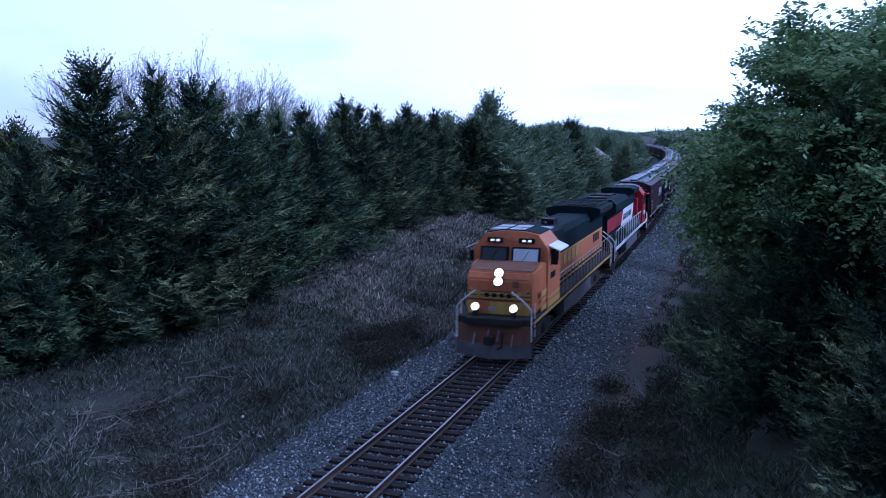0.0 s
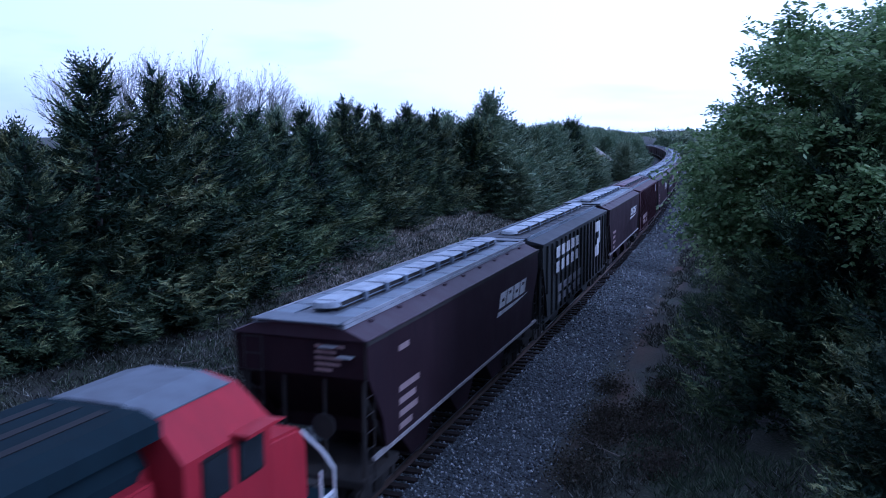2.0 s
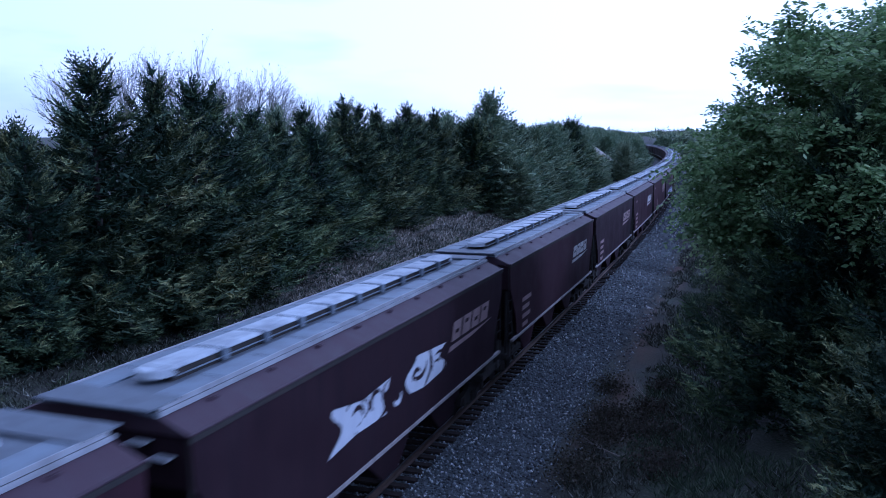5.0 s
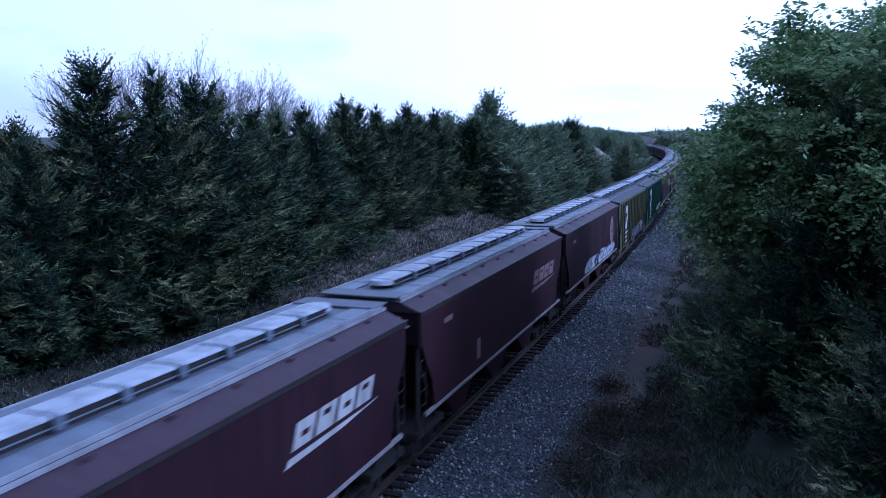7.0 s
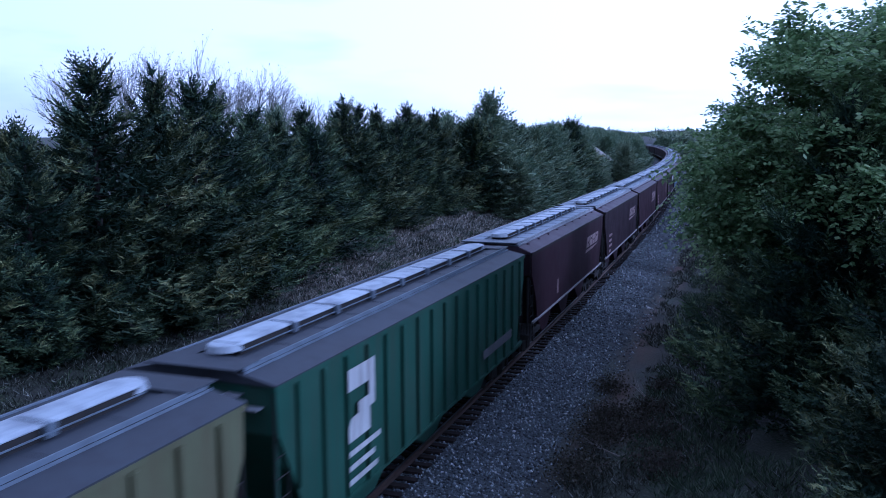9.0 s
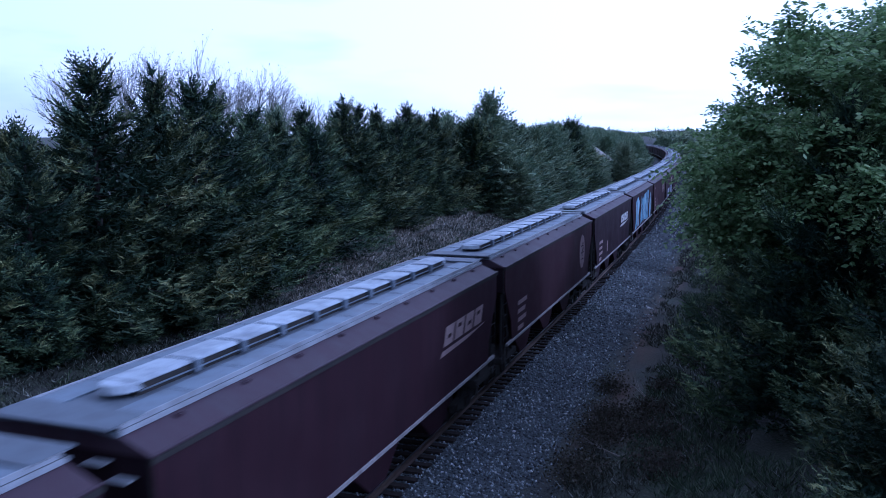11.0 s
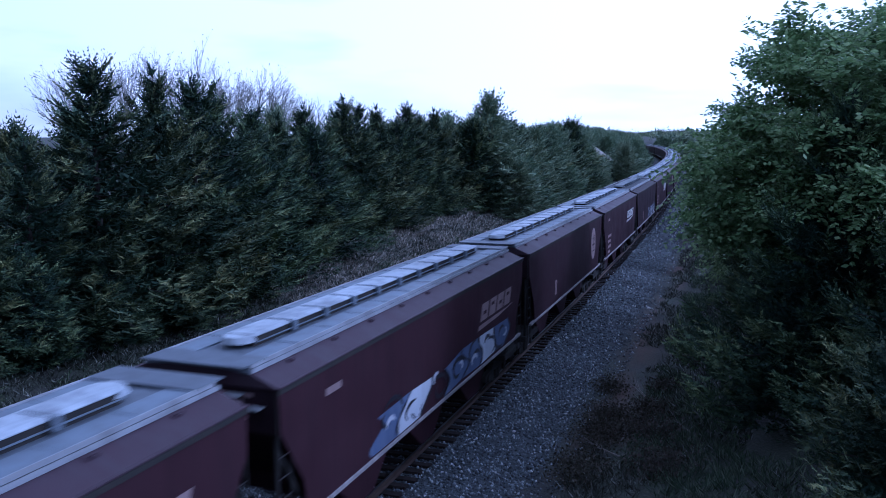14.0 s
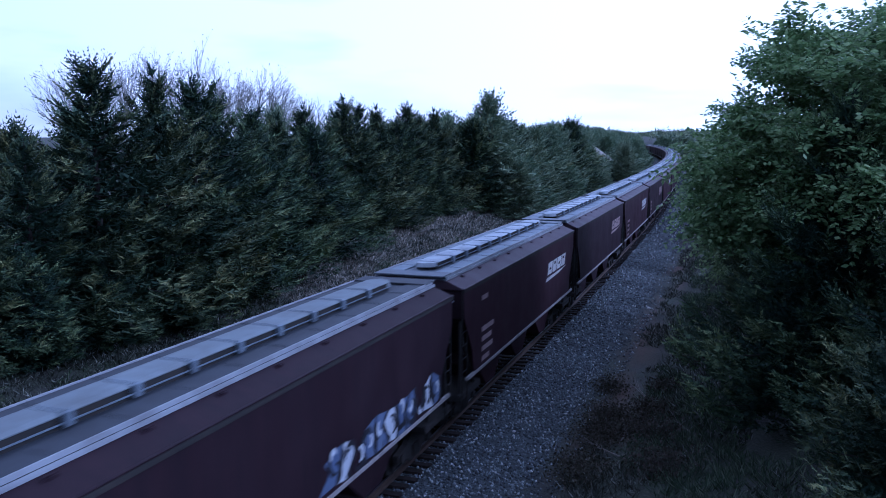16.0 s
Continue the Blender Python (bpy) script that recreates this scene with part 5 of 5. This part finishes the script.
def grow(bm, p, d, length, r, depth, g, tips, split=3, spread=0.6):
    """Forking limbs; the ends of the twigs are gathered in tips."""
    q = p + d * length
    tube(bm, p, q, r, r * 0.62, n=5 if depth > 1 else 3, caps=False)
    if depth == 0:
        tips.append((q, d))
        return
    for k in range(split):
        e = (d + Vector((g.uniform(-1, 1), g.uniform(-1, 1), g.uniform(-0.5, 0.9))) * spread).normalized()
        grow(bm, p + d * length * g.uniform(0.55, 1.0), e, length * g.uniform(0.55, 0.82), r * 0.58, depth - 1, g, tips, split, spread)


def bare_tree(h, seed, label="leafless grey deciduous tree behind the cedars"):
    t = tagged(new("bare_tree"), label, "tree", group="bare trees behind the cedars")
    g = random.Random(seed)
    bm, tips = bmesh.new(), []
    tube(bm, (0, 0, -0.3), (0, 0, h * 0.3), 0.16, 0.13, n=7)
    for k in range(5):
        a = k * 1.257 + g.uniform(-0.3, 0.3)
        grow(bm, Vector((0, 0, h * 0.3 * g.uniform(0.75, 1))), Vector((0.45 * math.cos(a), 0.45 * math.sin(a), 1)).normalized(), h * 0.25, 0.06, 5, g, tips, 3, 0.48)
    part("trunk", bm, M["twig"], t)
    q = np.array([p for p, d in tips[::3]])
    gg = np.random.RandomState(seed)
    k = len(q)
    part_of("foliage", quad_mesh("foliage", rhombs(q, gg.normal(0, 1, (k, 3)) + np.array([0, 0, 0.6]), gg.normal(0, 1, (k, 3)), gg.uniform(0.08, 0.2, k), gg.uniform(0.02, 0.04, k))), M["twig"], t, "pale opening buds")
    return t


def leafy_tree(h, r, seed, label, leaves=26000, size=0.16, name="deciduous_tree", mat="leaf", squash=1.0, bare=0.12):
    t = tagged(new(name), label, "tree")
    g = random.Random(seed)
    gg = np.random.RandomState(seed)
    bm, tips = bmesh.new(), []
    tube(bm, (0, 0, -0.4), (0, 0, h * 0.3), 0.22, 0.17, n=8)
    for k in range(7):
        a = k * 2.4 + g.uniform(-0.3, 0.3)
        lean = g.uniform(0.25, 1.0)
        grow(bm, Vector((0, 0, h * 0.3 * g.uniform(0.5, 1))), Vector((lean * math.cos(a), lean * math.sin(a), 1)).normalized(), h * 0.24, 0.1, 3, g, tips, 3, 0.55)
    part("trunk", bm, M["bark"], t)
    # leafy shoots that arch outwards from the lobes of an uneven crown
    lobes = []
    while len(lobes) < 260:
        v = gg.normal(0, 1, 3)
        v /= np.linalg.norm(v)
        rad = gg.uniform(0.35, 1.0) ** 0.4 * (1 + 0.3 * noise.noise(Vector(v * 2.1 + seed)))
        c = np.array([0, 0, h * 0.56]) + v * np.array([r, r, h * 0.46 * squash]) * rad
        if c[2] > h * bare:
            lobes.append(c)
    lobes = np.array(lobes)
    per = 11
    k = leaves // per
    base = lobes[gg.randint(0, len(lobes), k)] + gg.normal(0, 1, (k, 3)) * np.array([0.36, 0.36, 0.24])
    out = base - np.array([0, 0, h * 0.45])
    d = out / (np.linalg.norm(out, axis=1, keepdims=True) + 1e-6) + gg.normal(0, 0.45, (k, 3)) + np.array([0, 0, 0.25])
    d /= np.linalg.norm(d, axis=1, keepdims=True)
    ln = gg.uniform(0.45, 1.15, k)[:, None]
    sd = np.cross(d, gg.normal(0, 0.3, (k, 3)) + np.array([0, 0, 1.0]))
    sd /= np.linalg.norm(sd, axis=1, keepdims=True) + 1e-9
    leaf = []
    for q in range(per):
        u = (q + 0.6) / per
        at = base + d * ln * u - np.array([0, 0, 0.38]) * ln * u * u
        dd = d * 0.5 + sd * (1 if q % 2 else -1) - np.array([0, 0, 0.35]) + gg.normal(0, 0.25, (k, 3))
        leaf.append(rhombs(at, dd, gg.normal(0, 0.5, (k, 3)) + np.array([0, 0, 1.0]), gg.uniform(0.75, 1.3, k) * size, gg.uniform(0.24, 0.36, k) * size))
    part_of("crown", quad_mesh("crown", np.stack(leaf, 1).reshape(-1, 4, 3)), M[mat], t)
    return t


def stand(side, s, turn=0.0, k=1.0, dz=0.0):
    p = place(side, s, land(side, s) - 0.05 + dz)
    return Matrix.Translation(p) @ Matrix.Rotation(turn, 4, "Z") @ Matrix.Scale(k, 4)


def set_at(ob, m):
    ob.matrix_basis = m
    return ob


def plant_trees():
    rng = random.Random(21)
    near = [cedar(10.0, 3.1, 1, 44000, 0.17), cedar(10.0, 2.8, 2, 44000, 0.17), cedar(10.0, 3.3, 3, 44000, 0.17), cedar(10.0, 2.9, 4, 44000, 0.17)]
    mid = [cedar(10.0, 3.2, 5, 12000, 0.33), cedar(10.0, 2.9, 6, 12000, 0.33, "grey-green tree in a dense row, paled for haze", mat="hazed_leaf"), cedar(10.0, 3.0, 7, 12000, 0.33, "grey-green tree in a dense row, paled for haze", mat="hazed_leaf")]
    far = [cedar(10.0, 3.4, 11, 4200, 0.55, "light green tree in a far dense row, paled for haze", mat="hazed_leaf"), cedar(10.0, 3.2, 12, 4200, 0.55, "grey-green tree in a far dense row, paled for haze", mat="hazed_leaf")]
    used = set()

    def put(kind, side, s, h, wide=1.0):
        m = stand(side, s, rng.uniform(0, 6.28)) @ Matrix.Diagonal((wide * h / 10 * rng.uniform(0.95, 1.1), wide * h / 10 * rng.uniform(0.95, 1.1), h / 10, 1))
        if id(kind) not in used:
            used.add(id(kind))
            return set_at(kind, m)
        t = copy_thing(kind, Matrix())
        return set_at(t, m)
    # front row on the bank: distance along the track and height
    front = ((13.5, 6.4), (17, 6.8), (20, 7.0), (23.4, 7.4), (27.2, 10.5), (30.3, 10.3), (33.4, 10.1), (36.4, 9.3), (39.4, 8.8), (42.4, 8.4), (45.6, 8.0))
    for i, (s, h) in enumerate(front):
        put(near[i % 4], (-15.6 if s < 36 else -16.2) + rng.uniform(-0.4, 0.4), s, h, 1.32)
    for i, (s, h) in enumerate(((49.2, 8.8), (52.0, 7.6), (55.0, 9.6), (58.6, 9.2), (63.2, 9.0), (66.5, 8.2), (69.5, 9.6), (73.0, 8.6), (76.6, 9.2))):
        put(near[(i + 1) % 4], -18.8 + rng.uniform(-0.6, 0.6), s, h, 1.35)
    # smaller trees and skirts in front of the row
    for i, (side, s, h) in enumerate(((-13.7, 17.5, 3.8), (-13.6, 21.5, 4.0), (-13.5, 25, 3.6), (-13.6, 28.5, 4.4), (-13.9, 34, 4.4), (-14.4, 39.5, 4.6), (-16.8, 53.5, 4.4), (-16.6, 60.8, 5.0), (-16.4, 70.5, 4.2))):
        put(near[i % 4], side, s, h, 1.45)
    for i, (s, h) in enumerate(((80.5, 8.8), (84.2, 11.4), (88.5, 8.6), (92.5, 8.8), (97, 8.2), (102, 8.8), (107, 8.3), (112, 8.9), (118, 8.4), (124, 10.0), (130, 8.6), (137, 8.9), (144, 9.2), (152, 8.8), (160, 9.1))):
        low = s > 143                          # low growth before the clearing
        put(mid[i % 3], -15.8 + rng.uniform(-0.7, 0.7) + min(2.5, (s - 80) * 0.06), s, 3.0 if low else h, 1.6 if low else 1.4)
        put(mid[(i + 1) % 3], -12.6 + rng.uniform(-0.7, 0.7) + min(1.0, (s - 80) * 0.03), s + 2, rng.uniform(1.8, 2.6) if low else rng.uniform(4.2, 6.2), 1.5)
    # second row
    s = 15.0
    while s < 165:
        if s < 80:
            put(mid[int(s) % 3], -20.5 + rng.uniform(-1, 1) - (2 if s > 46 else 0), s, rng.uniform(6.6, 8.0) if s > 26 else rng.uniform(4.6, 5.6), 1.15)
        else:
            put(far[int(s) % 2], -21 + rng.uniform(-1, 1), s, rng.uniform(6.5, 8.0), 1.15)
        s += rng.uniform(3.6, 4.8)
    s = 166.0
    while s < 470:
        for row in (-10.2, -16.0, -22.5):
            side, h = row + rng.uniform(-1.5, 1.5), rng.uniform(6.4, 8.2)
            if s < 212 and -15.5 - (s - 141) * 0.102 < side < -7.5 - (s - 142) * 0.08:
                h = 2.2
            put(far[int(s) % 2], side, s, h, 1.2 if h > 3 else 2.0)
        s += rng.uniform(4.5, 6.5)
    # right bank, behind the near trees
    s = 38.0
    while s < 470:
        put(far[int(s) % 2] if s > 90 else mid[int(s) % 3], (11.5 if s < 55 else 9.5) + rng.uniform(-0.5, 2.0), s, rng.uniform(4.8, 7.0), 1.2)
        s += rng.uniform(4.0, 7.0) if s < 90 else rng.uniform(7, 10)
    set_at(cedar(8.4, 3.1, 31, 110000, 0.13, "large dark green cedar overhanging the grassy slope", 0.02), stand(11.3, 23.5, 0.4))
    set_at(cedar(6.5, 2.6, 32, 60000, 0.13, "dark green cedar beside a larger one", 0.02), stand(13.2, 19.8, 1.4))
    set_at(cedar(7.5, 2.6, 33, 60000, 0.15, "dark green cedar under a deciduous tree", 0.02), stand(10.9, 30.5, 2.4))
    set_at(cedar(4.6, 2.5, 34, 50000, 0.1, "low dark cedar at the foot of the bank", 0.02), stand(12.3, 16.8, 0.9))
    set_at(leafy_tree(10.05, 5.7, 41, "light green deciduous tree in spring leaf above cedars", 143000, 0.185, bare=0.42), stand(13.4, 28.0, 0, 1, -0.6))
    # cedars at and past the right edge of view, added partly for shade
    for side, s, h in ((17.0, 24.5, 8.0), (16.4, 17.5, 6.5), (18.5, 31.0, 8.0), (16.0, 36.0, 6.0), (15.2, 12.5, 5.0)):
        put(near[int(s) % 4], side, s, h, 1.25)
    set_at(leafy_tree(8.4, 2.7, 43, "light green young tree at the edge of the verge", 44000, 0.17, bare=0.2), stand(9.9, 41.0))
    set_at(cedar(6.2, 2.2, 35, 40000, 0.15, "dark green cedar at the edge of the verge", 0.02), stand(10.6, 36.5, 0.3))
    for i, (side, s, h) in enumerate(((-25, 38, 11.6), (-25, 42, 12.4), (-25, 46, 12.4), (-25.5, 49, 12.2), (-25, 53, 12.2), (-26, 57, 11.6), (-25, 61, 10.6))):
        set_at(bare_tree(h, 60 + i), stand(side, s, i * 1.3))


def earth_ramp():
    """A pale bare track that climbs the bank in a clearing of the trees."""
    bm = bmesh.new()
    rows = []
    for k in range(15):
        u = k / 14
        side, s, z = -12.6 - 7.2 * u ** 1.2, 200 + 8 * u, 0.9 + 5.6 * u + 0.3 * math.sin(5 * u)
        wide = 1.25 + 0.25 * math.sin(9 * u)
        row = []
        for o, dz in ((-3.2, -4.5), (-1, 0.0), (-0.4, 0.08), (0.3, 0.05), (1, 0.0), (3.2, -4.5)):
            p = place(side + o * wide * 0.75, s + o * wide * 0.5, z + dz)
            row.append(bm.verts.new(p + Vector((0, 0, 0.12 * noise.noise(p * 1.3)))))
        rows.append(row)
    for a, b in zip(rows, rows[1:]):
        for i in range(5):
            bm.faces.new((a[i], a[i + 1], b[i + 1], b[i]))
    bm.faces.new(rows[-1][::-1])
    bmesh.ops.recalc_face_normals(bm, faces=bm.faces[:])
    tagged(part("earth_ramp", bm, plain("pale_bare_earth", (0.34, 0.31, 0.27), 0.95, 0, 1.5, 0.35, 0.4), smooth=True), "pale bare earth track climbing the bank", "path", kind="structure")


def far_woods():
    """Wooded rise that closes the view far off: one fuzzy strip of crowns."""
    g = np.random.RandomState(77)
    faces = []
    for k in range(900):
        side, s = g.uniform(-260, 420), g.uniform(480, 1250)
        if abs(side) < 24 and s < 900:
            continue
        z0 = land(side, s)
        h = g.uniform(5, 9)
        n = 80
        c = np.array(place(side, s, z0)) + g.normal(0, 1, (n, 3)) * np.array([2.4, 2.4, h * 0.16]) + np.array([0, 0, h * 0.55])
        faces.append(rhombs(c, g.normal(0, 1, (n, 3)), g.normal(0, 1, (n, 3)), g.uniform(0.9, 1.7, n), g.uniform(0.4, 0.7, n)))
    tagged(part_of("far_wood", quad_mesh("far_wood", np.concatenate(faces)), M["hazed_leaf"]), "distant green woods on low hills", "woods", kind="stuff")


def blades(name, n, side0, side1, s0, s1, hgt, mat, label, seed, thick=0.012, patch=0.0, tuft=5, lean=0.5):
    """Grass as narrow leaning blades in tufts."""
    g = np.random.RandomState(seed)
    out = []
    m = n // tuft
    s_all = s0 + (s1 - s0) * g.uniform(0, 1, m) ** 1.35
    side_all = g.uniform(side0, side1, m)
    for s, side in zip(s_all, side_all):
        v = noise.noise(Vector((side * 0.35, s * 0.22, seed)))
        if v < patch:
            continue
        p = np.array(place(side, s, land(side, s) - 0.02))
        k = tuft
        c = p + np.concatenate([g.normal(0, 0.1, (k, 2)), np.zeros((k, 1))], 1)
        d = np.concatenate([g.normal(0, lean, (k, 2)), np.ones((k, 1))], 1)
        L = hgt * g.uniform(0.45, 1.25, k) * (1 + 0.8 * v)
        out.append(rhombs(c, d, g.normal(0, 1, (k, 3)), L, np.full(k, thick) * (1 + (s - s0) / 40)))
    return tagged(part_of(name, quad_mesh(name, np.concatenate(out)), M[mat]), label, "grass", kind="stuff")


def shrub(side, s, h, r, seed, mat="brush", label="low dark leafless brush on the slope", n=900):
    g = random.Random(seed)
    t = tagged(new("shrub"), label, "shrub", group="brush beside the track")
    bm, tips = bmesh.new(), []
    for k in range(9):
        a = g.uniform(0, 6.28)
        grow(bm, Vector((g.uniform(-0.3, 0.3) * r, g.uniform(-0.3, 0.3) * r, -0.05)), Vector((0.8 * math.cos(a), 0.8 * math.sin(a), 0.8)).normalized(), h * 0.42, 0.012, 3, g, tips, 3, 0.6)
    part("stem", bm, M["twig"] if seed % 2 else M["bark"], t)
    gg = np.random.RandomState(seed)
    c = gg.normal(0, 1, (n, 3)) * np.array([r * 0.45, r * 0.45, h * 0.22]) + np.array([0, 0, h * 0.4])
    c[:, 2] = np.abs(c[:, 2]) + 0.03
    part_of("foliage", quad_mesh("foliage", rhombs(c, gg.normal(0, 1, (n, 3)), gg.normal(0, 1, (n, 3)), gg.uniform(0.05, 0.13, n), gg.uniform(0.015, 0.035, n))), M[mat], t)
    return set_at(t, stand(side, s, g.uniform(0, 6)))


def fallen_branch(side, s, length, turn, seed):
    g = random.Random(seed)
    bm, tips = bmesh.new(), []
    grow(bm, Vector((0, 0, 0.06)), Vector((1, 0, 0.05)), length * 0.5, 0.03, 3, g, tips, 2, 0.35)
    ob = tagged(part("fallen_branch", bm, M["dead"]), "grey dead branch lying in the dry grass", "branch", group="fallen branches")
    return set_at(ob, stand(side, s, turn))


def pale_rock(side, s, r, seed):
    g = random.Random(seed)
    bm = bmesh.new()
    bmesh.ops.create_icosphere(bm, subdivisions=2, radius=r)
    for v in bm.verts:
        v.co *= 1 + 0.35 * noise.noise(v.co * 6 + Vector((seed, 0, 0)))
        v.co.z *= 0.6
    ob = tagged(part("pale_rock", bm, M["white_rock"]), "pale stone lying beside the track", "stone", group="pale stones")
    return set_at(ob, stand(side, s, g.uniform(0, 6), 1.0, 0.05 + r * 0.3))


def bridge_behind():
    """The road bridge from which the view is taken, unseen behind the eye, with approach banks added to block the sky.
    """
    m = plain("bridge_concrete", (0.28, 0.27, 0.25), 0.9, 0, 3, 0.3, 0.3)
    br = tagged(new("road_bridge"), "plain concrete road bridge across the track, unseen, blocking light from behind", "bridge", kind="structure")
    part("deck", boxes([(-9, 9.9, -9.0, -0.8, 6.2, 6.9)], 0.03), m, br)
    for x0, x1 in ((-10.2, -9.0), (9.9, 11.1)):
        part("abutment", boxes([(x0, x1, -9.0, -0.8, -1.2, 6.9)], 0.03), m, br)
    # banks out of view, made up to shut off sky light from behind
    for sx in (-1, 1):
        bm = bmesh.new()
        x0, x1 = (-130, -10.2) if sx < 0 else (11.1, 130)
        prism(bm, [(x0, -1), (x1, -1), (x1, 6.9), (x0, 6.9)], -9.0, -1.2)
        for v in bm.verts:
            if v.co.z < 0:
                v.co.y += (5.0 if v.co.y > -3 else -6.0) if abs(v.co.x) > 12 else 0
        part("approach_bank", bm, M["ground"], br)
    return br


M["white_rock"] = plain("pale_stone", (0.5, 0.49, 0.47), 0.9, 0, 8, 0.3, 0.4)
bridge_behind()
plant_trees()
far_woods()
earth_ramp()
blades("dry_grass", 130000, -14.5, -3.9, 12, 110, 0.32, "grass", "pale dry grass and weeds on the bank", 5, 0.013, -0.6, 6, 0.95)
blades("bank_straw", 80000, -16.5, -4.2, 36, 130, 0.36, "straw", "pale straw-coloured grass further along the bank", 15, 0.022, -0.6, 6, 0.9)
blades("bank_grass", 30000, -12.5, -4.2, 12, 70, 0.3, "green_grass", "short green grass among dry weeds", 6, 0.015, 0.0, 6, 0.8)
blades("verge_grass", 44000, 6.0, 11.5, 14, 80, 0.34, "green_grass", "short dull green grass on the verge", 8, 0.014, -0.2, 6, 0.8)
blades("verge_weeds", 30000, 4.8, 10.0, 14, 80, 0.3, "grass", "dry brown weeds on the verge", 9, 0.014, -0.05, 6, 0.9)
for i_, (side_, s_, h_, r_) in enumerate(((4.6, 29.5, 0.75, 0.8), (5.2, 26.3, 0.6, 1.0), (5.8, 25.2, 0.6, 1.1), (5.0, 24.0, 0.5, 0.9), (6.2, 27.0, 0.6, 0.9), (4.9, 22.4, 0.45, 0.8), (-5.3, 33.2, 0.7, 0.9), (-5.8, 35.4, 0.8, 1.0),
                                            (-5.2, 31.0, 0.6, 0.8), (-6.3, 37.5, 0.7, 0.9), (-5.6, 18.0, 0.5, 1.0), (-7.4, 19.4, 0.6, 1.1), (-8.8, 21.0, 0.6, 1.0), (-10.2, 28.5, 0.6, 0.9), (-9.3, 55.0, 1.3, 0.5), (-13.0, 38.5, 1.9, 0.3),
                                            (-11.2, 32.0, 0.6, 0.8), (-4.6, 17.0, 0.4, 0.7), (-6.6, 24.5, 0.5, 0.8), (-8.0, 42.0, 0.6, 0.9), (7.4, 33.0, 0.6, 0.8))):
    shrub(side_, s_, h_, r_, 100 + i_)
for i_, (side_, s_, l_, a_) in enumerate(((-6.2, 16.6, 2.2, 0.6), (-5.2, 16.8, 1.6, 0.9), (-8.4, 17.4, 1.8, 0.4), (-7.6, 19.8, 1.5, 2.2), (-9.6, 19.6, 1.8, 0.9), (-6.8, 17.8, 2.0, 0.2), (6.6, 27.8, 1.6, 2.6), (7.0, 33.5, 1.8, 0.7), (5.6, 24.2, 1.2, 1.4))):
    fallen_branch(side_, s_, l_, a_, 200 + i_)
rng_ = random.Random(88)
for i_ in range(26):
    fallen_branch(rng_.uniform(-11.5, -5.0), rng_.uniform(15.5, 25), rng_.uniform(0.8, 2.4), rng_.uniform(0, 3.1), 400 + i_)
for i_ in range(14):
    fallen_branch(rng_.uniform(-7.0, -5.0), rng_.uniform(30, 37), rng_.uniform(0.8, 1.8), rng_.uniform(0, 3.1), 440 + i_)
for i_ in range(10):
    fallen_branch(rng_.uniform(5.2, 8.5), rng_.uniform(19, 32), rng_.uniform(0.6, 1.6), rng_.uniform(0, 3.1), 460 + i_)
for i_ in range(12):
    shrub(rng_.uniform(-7.0, -4.9), rng_.uniform(30, 37.5), rng_.uniform(0.5, 0.9), rng_.uniform(0.6, 1.0), 500 + 2 * i_)
for i_ in range(9):
    shrub(rng_.uniform(4.8, 7.6), rng_.uniform(20, 30), rng_.uniform(0.4, 0.8), rng_.uniform(0.6, 1.1), 540 + 2 * i_)
for i_, (side_, s_, r_) in enumerate(((-3.6, 29.0, 0.16), (-3.4, 28.6, 0.1), (-3.9, 31.2, 0.09), (-5.0, 21.6, 0.07), (2.6, 23.6, 0.06), (-13.2, 24.8, 0.13), (-7.4, 24.0, 0.06), (-6.4, 22.8, 0.07), (2.9, 20.6, 0.05), (3.0, 40.0, 0.07), (4.3, 45.0, 0.13), (3.4, 33.0, 0.05),
                                        (-2.7, 24.2, 0.05), (-3.0, 20.2, 0.05), (1.9, 27.5, 0.05), (3.6, 26.4, 0.06))):
    pale_rock(side_, s_, r_, 300 + i_)


# ---- movement ----
SPEED = 29.187
# metres by which the train lies behind (+) or ahead (-) of an even run
DRIFT = [(0, 1.27), (0.5, -0.8), (1, -0.33), (1.5, -1.3), (2, 1.24), (2.5, 0.5), (3, 0.95), (3.5, 0), (4, -0.29), (4.5, -0.7), (5, -1.3), (5.5, -1.8), (6, -2), (6.3, -2.1), (6.5, -3.04), (7, -1.96), (7.5, -2.68), (8, -3.42), (8.5, -3.71), (9, -2.49), (9.5, -1.8), (10, -1.1), (10.5, -0.4), (11, 0.4), (11.5, 1.13), (12, 2.51), (12.5, 1.82), (13, 3.04), (13.5, 3.73), (14, 5.47), (14.5, 4.77), (15, 5.18), (15.5, 4.5), (16, 5.11)]


def ride(s, pivot):
    """Pose of a vehicle whose middle is at s and whose bogies stand pivot metres from it."""
    a, b = place(0, s - pivot), place(0, s + pivot)
    d = b - a
    return Matrix.Translation((a + b) / 2) @ Matrix.Rotation(math.atan2(-d.x, d.y), 4, "Z")


def motions():
    for vehicle, s0, pivot in TRAIN:
        walk(vehicle, [(t, ride(s0 - SPEED * t + e, pivot)) for t, e in DRIFT])


motions()
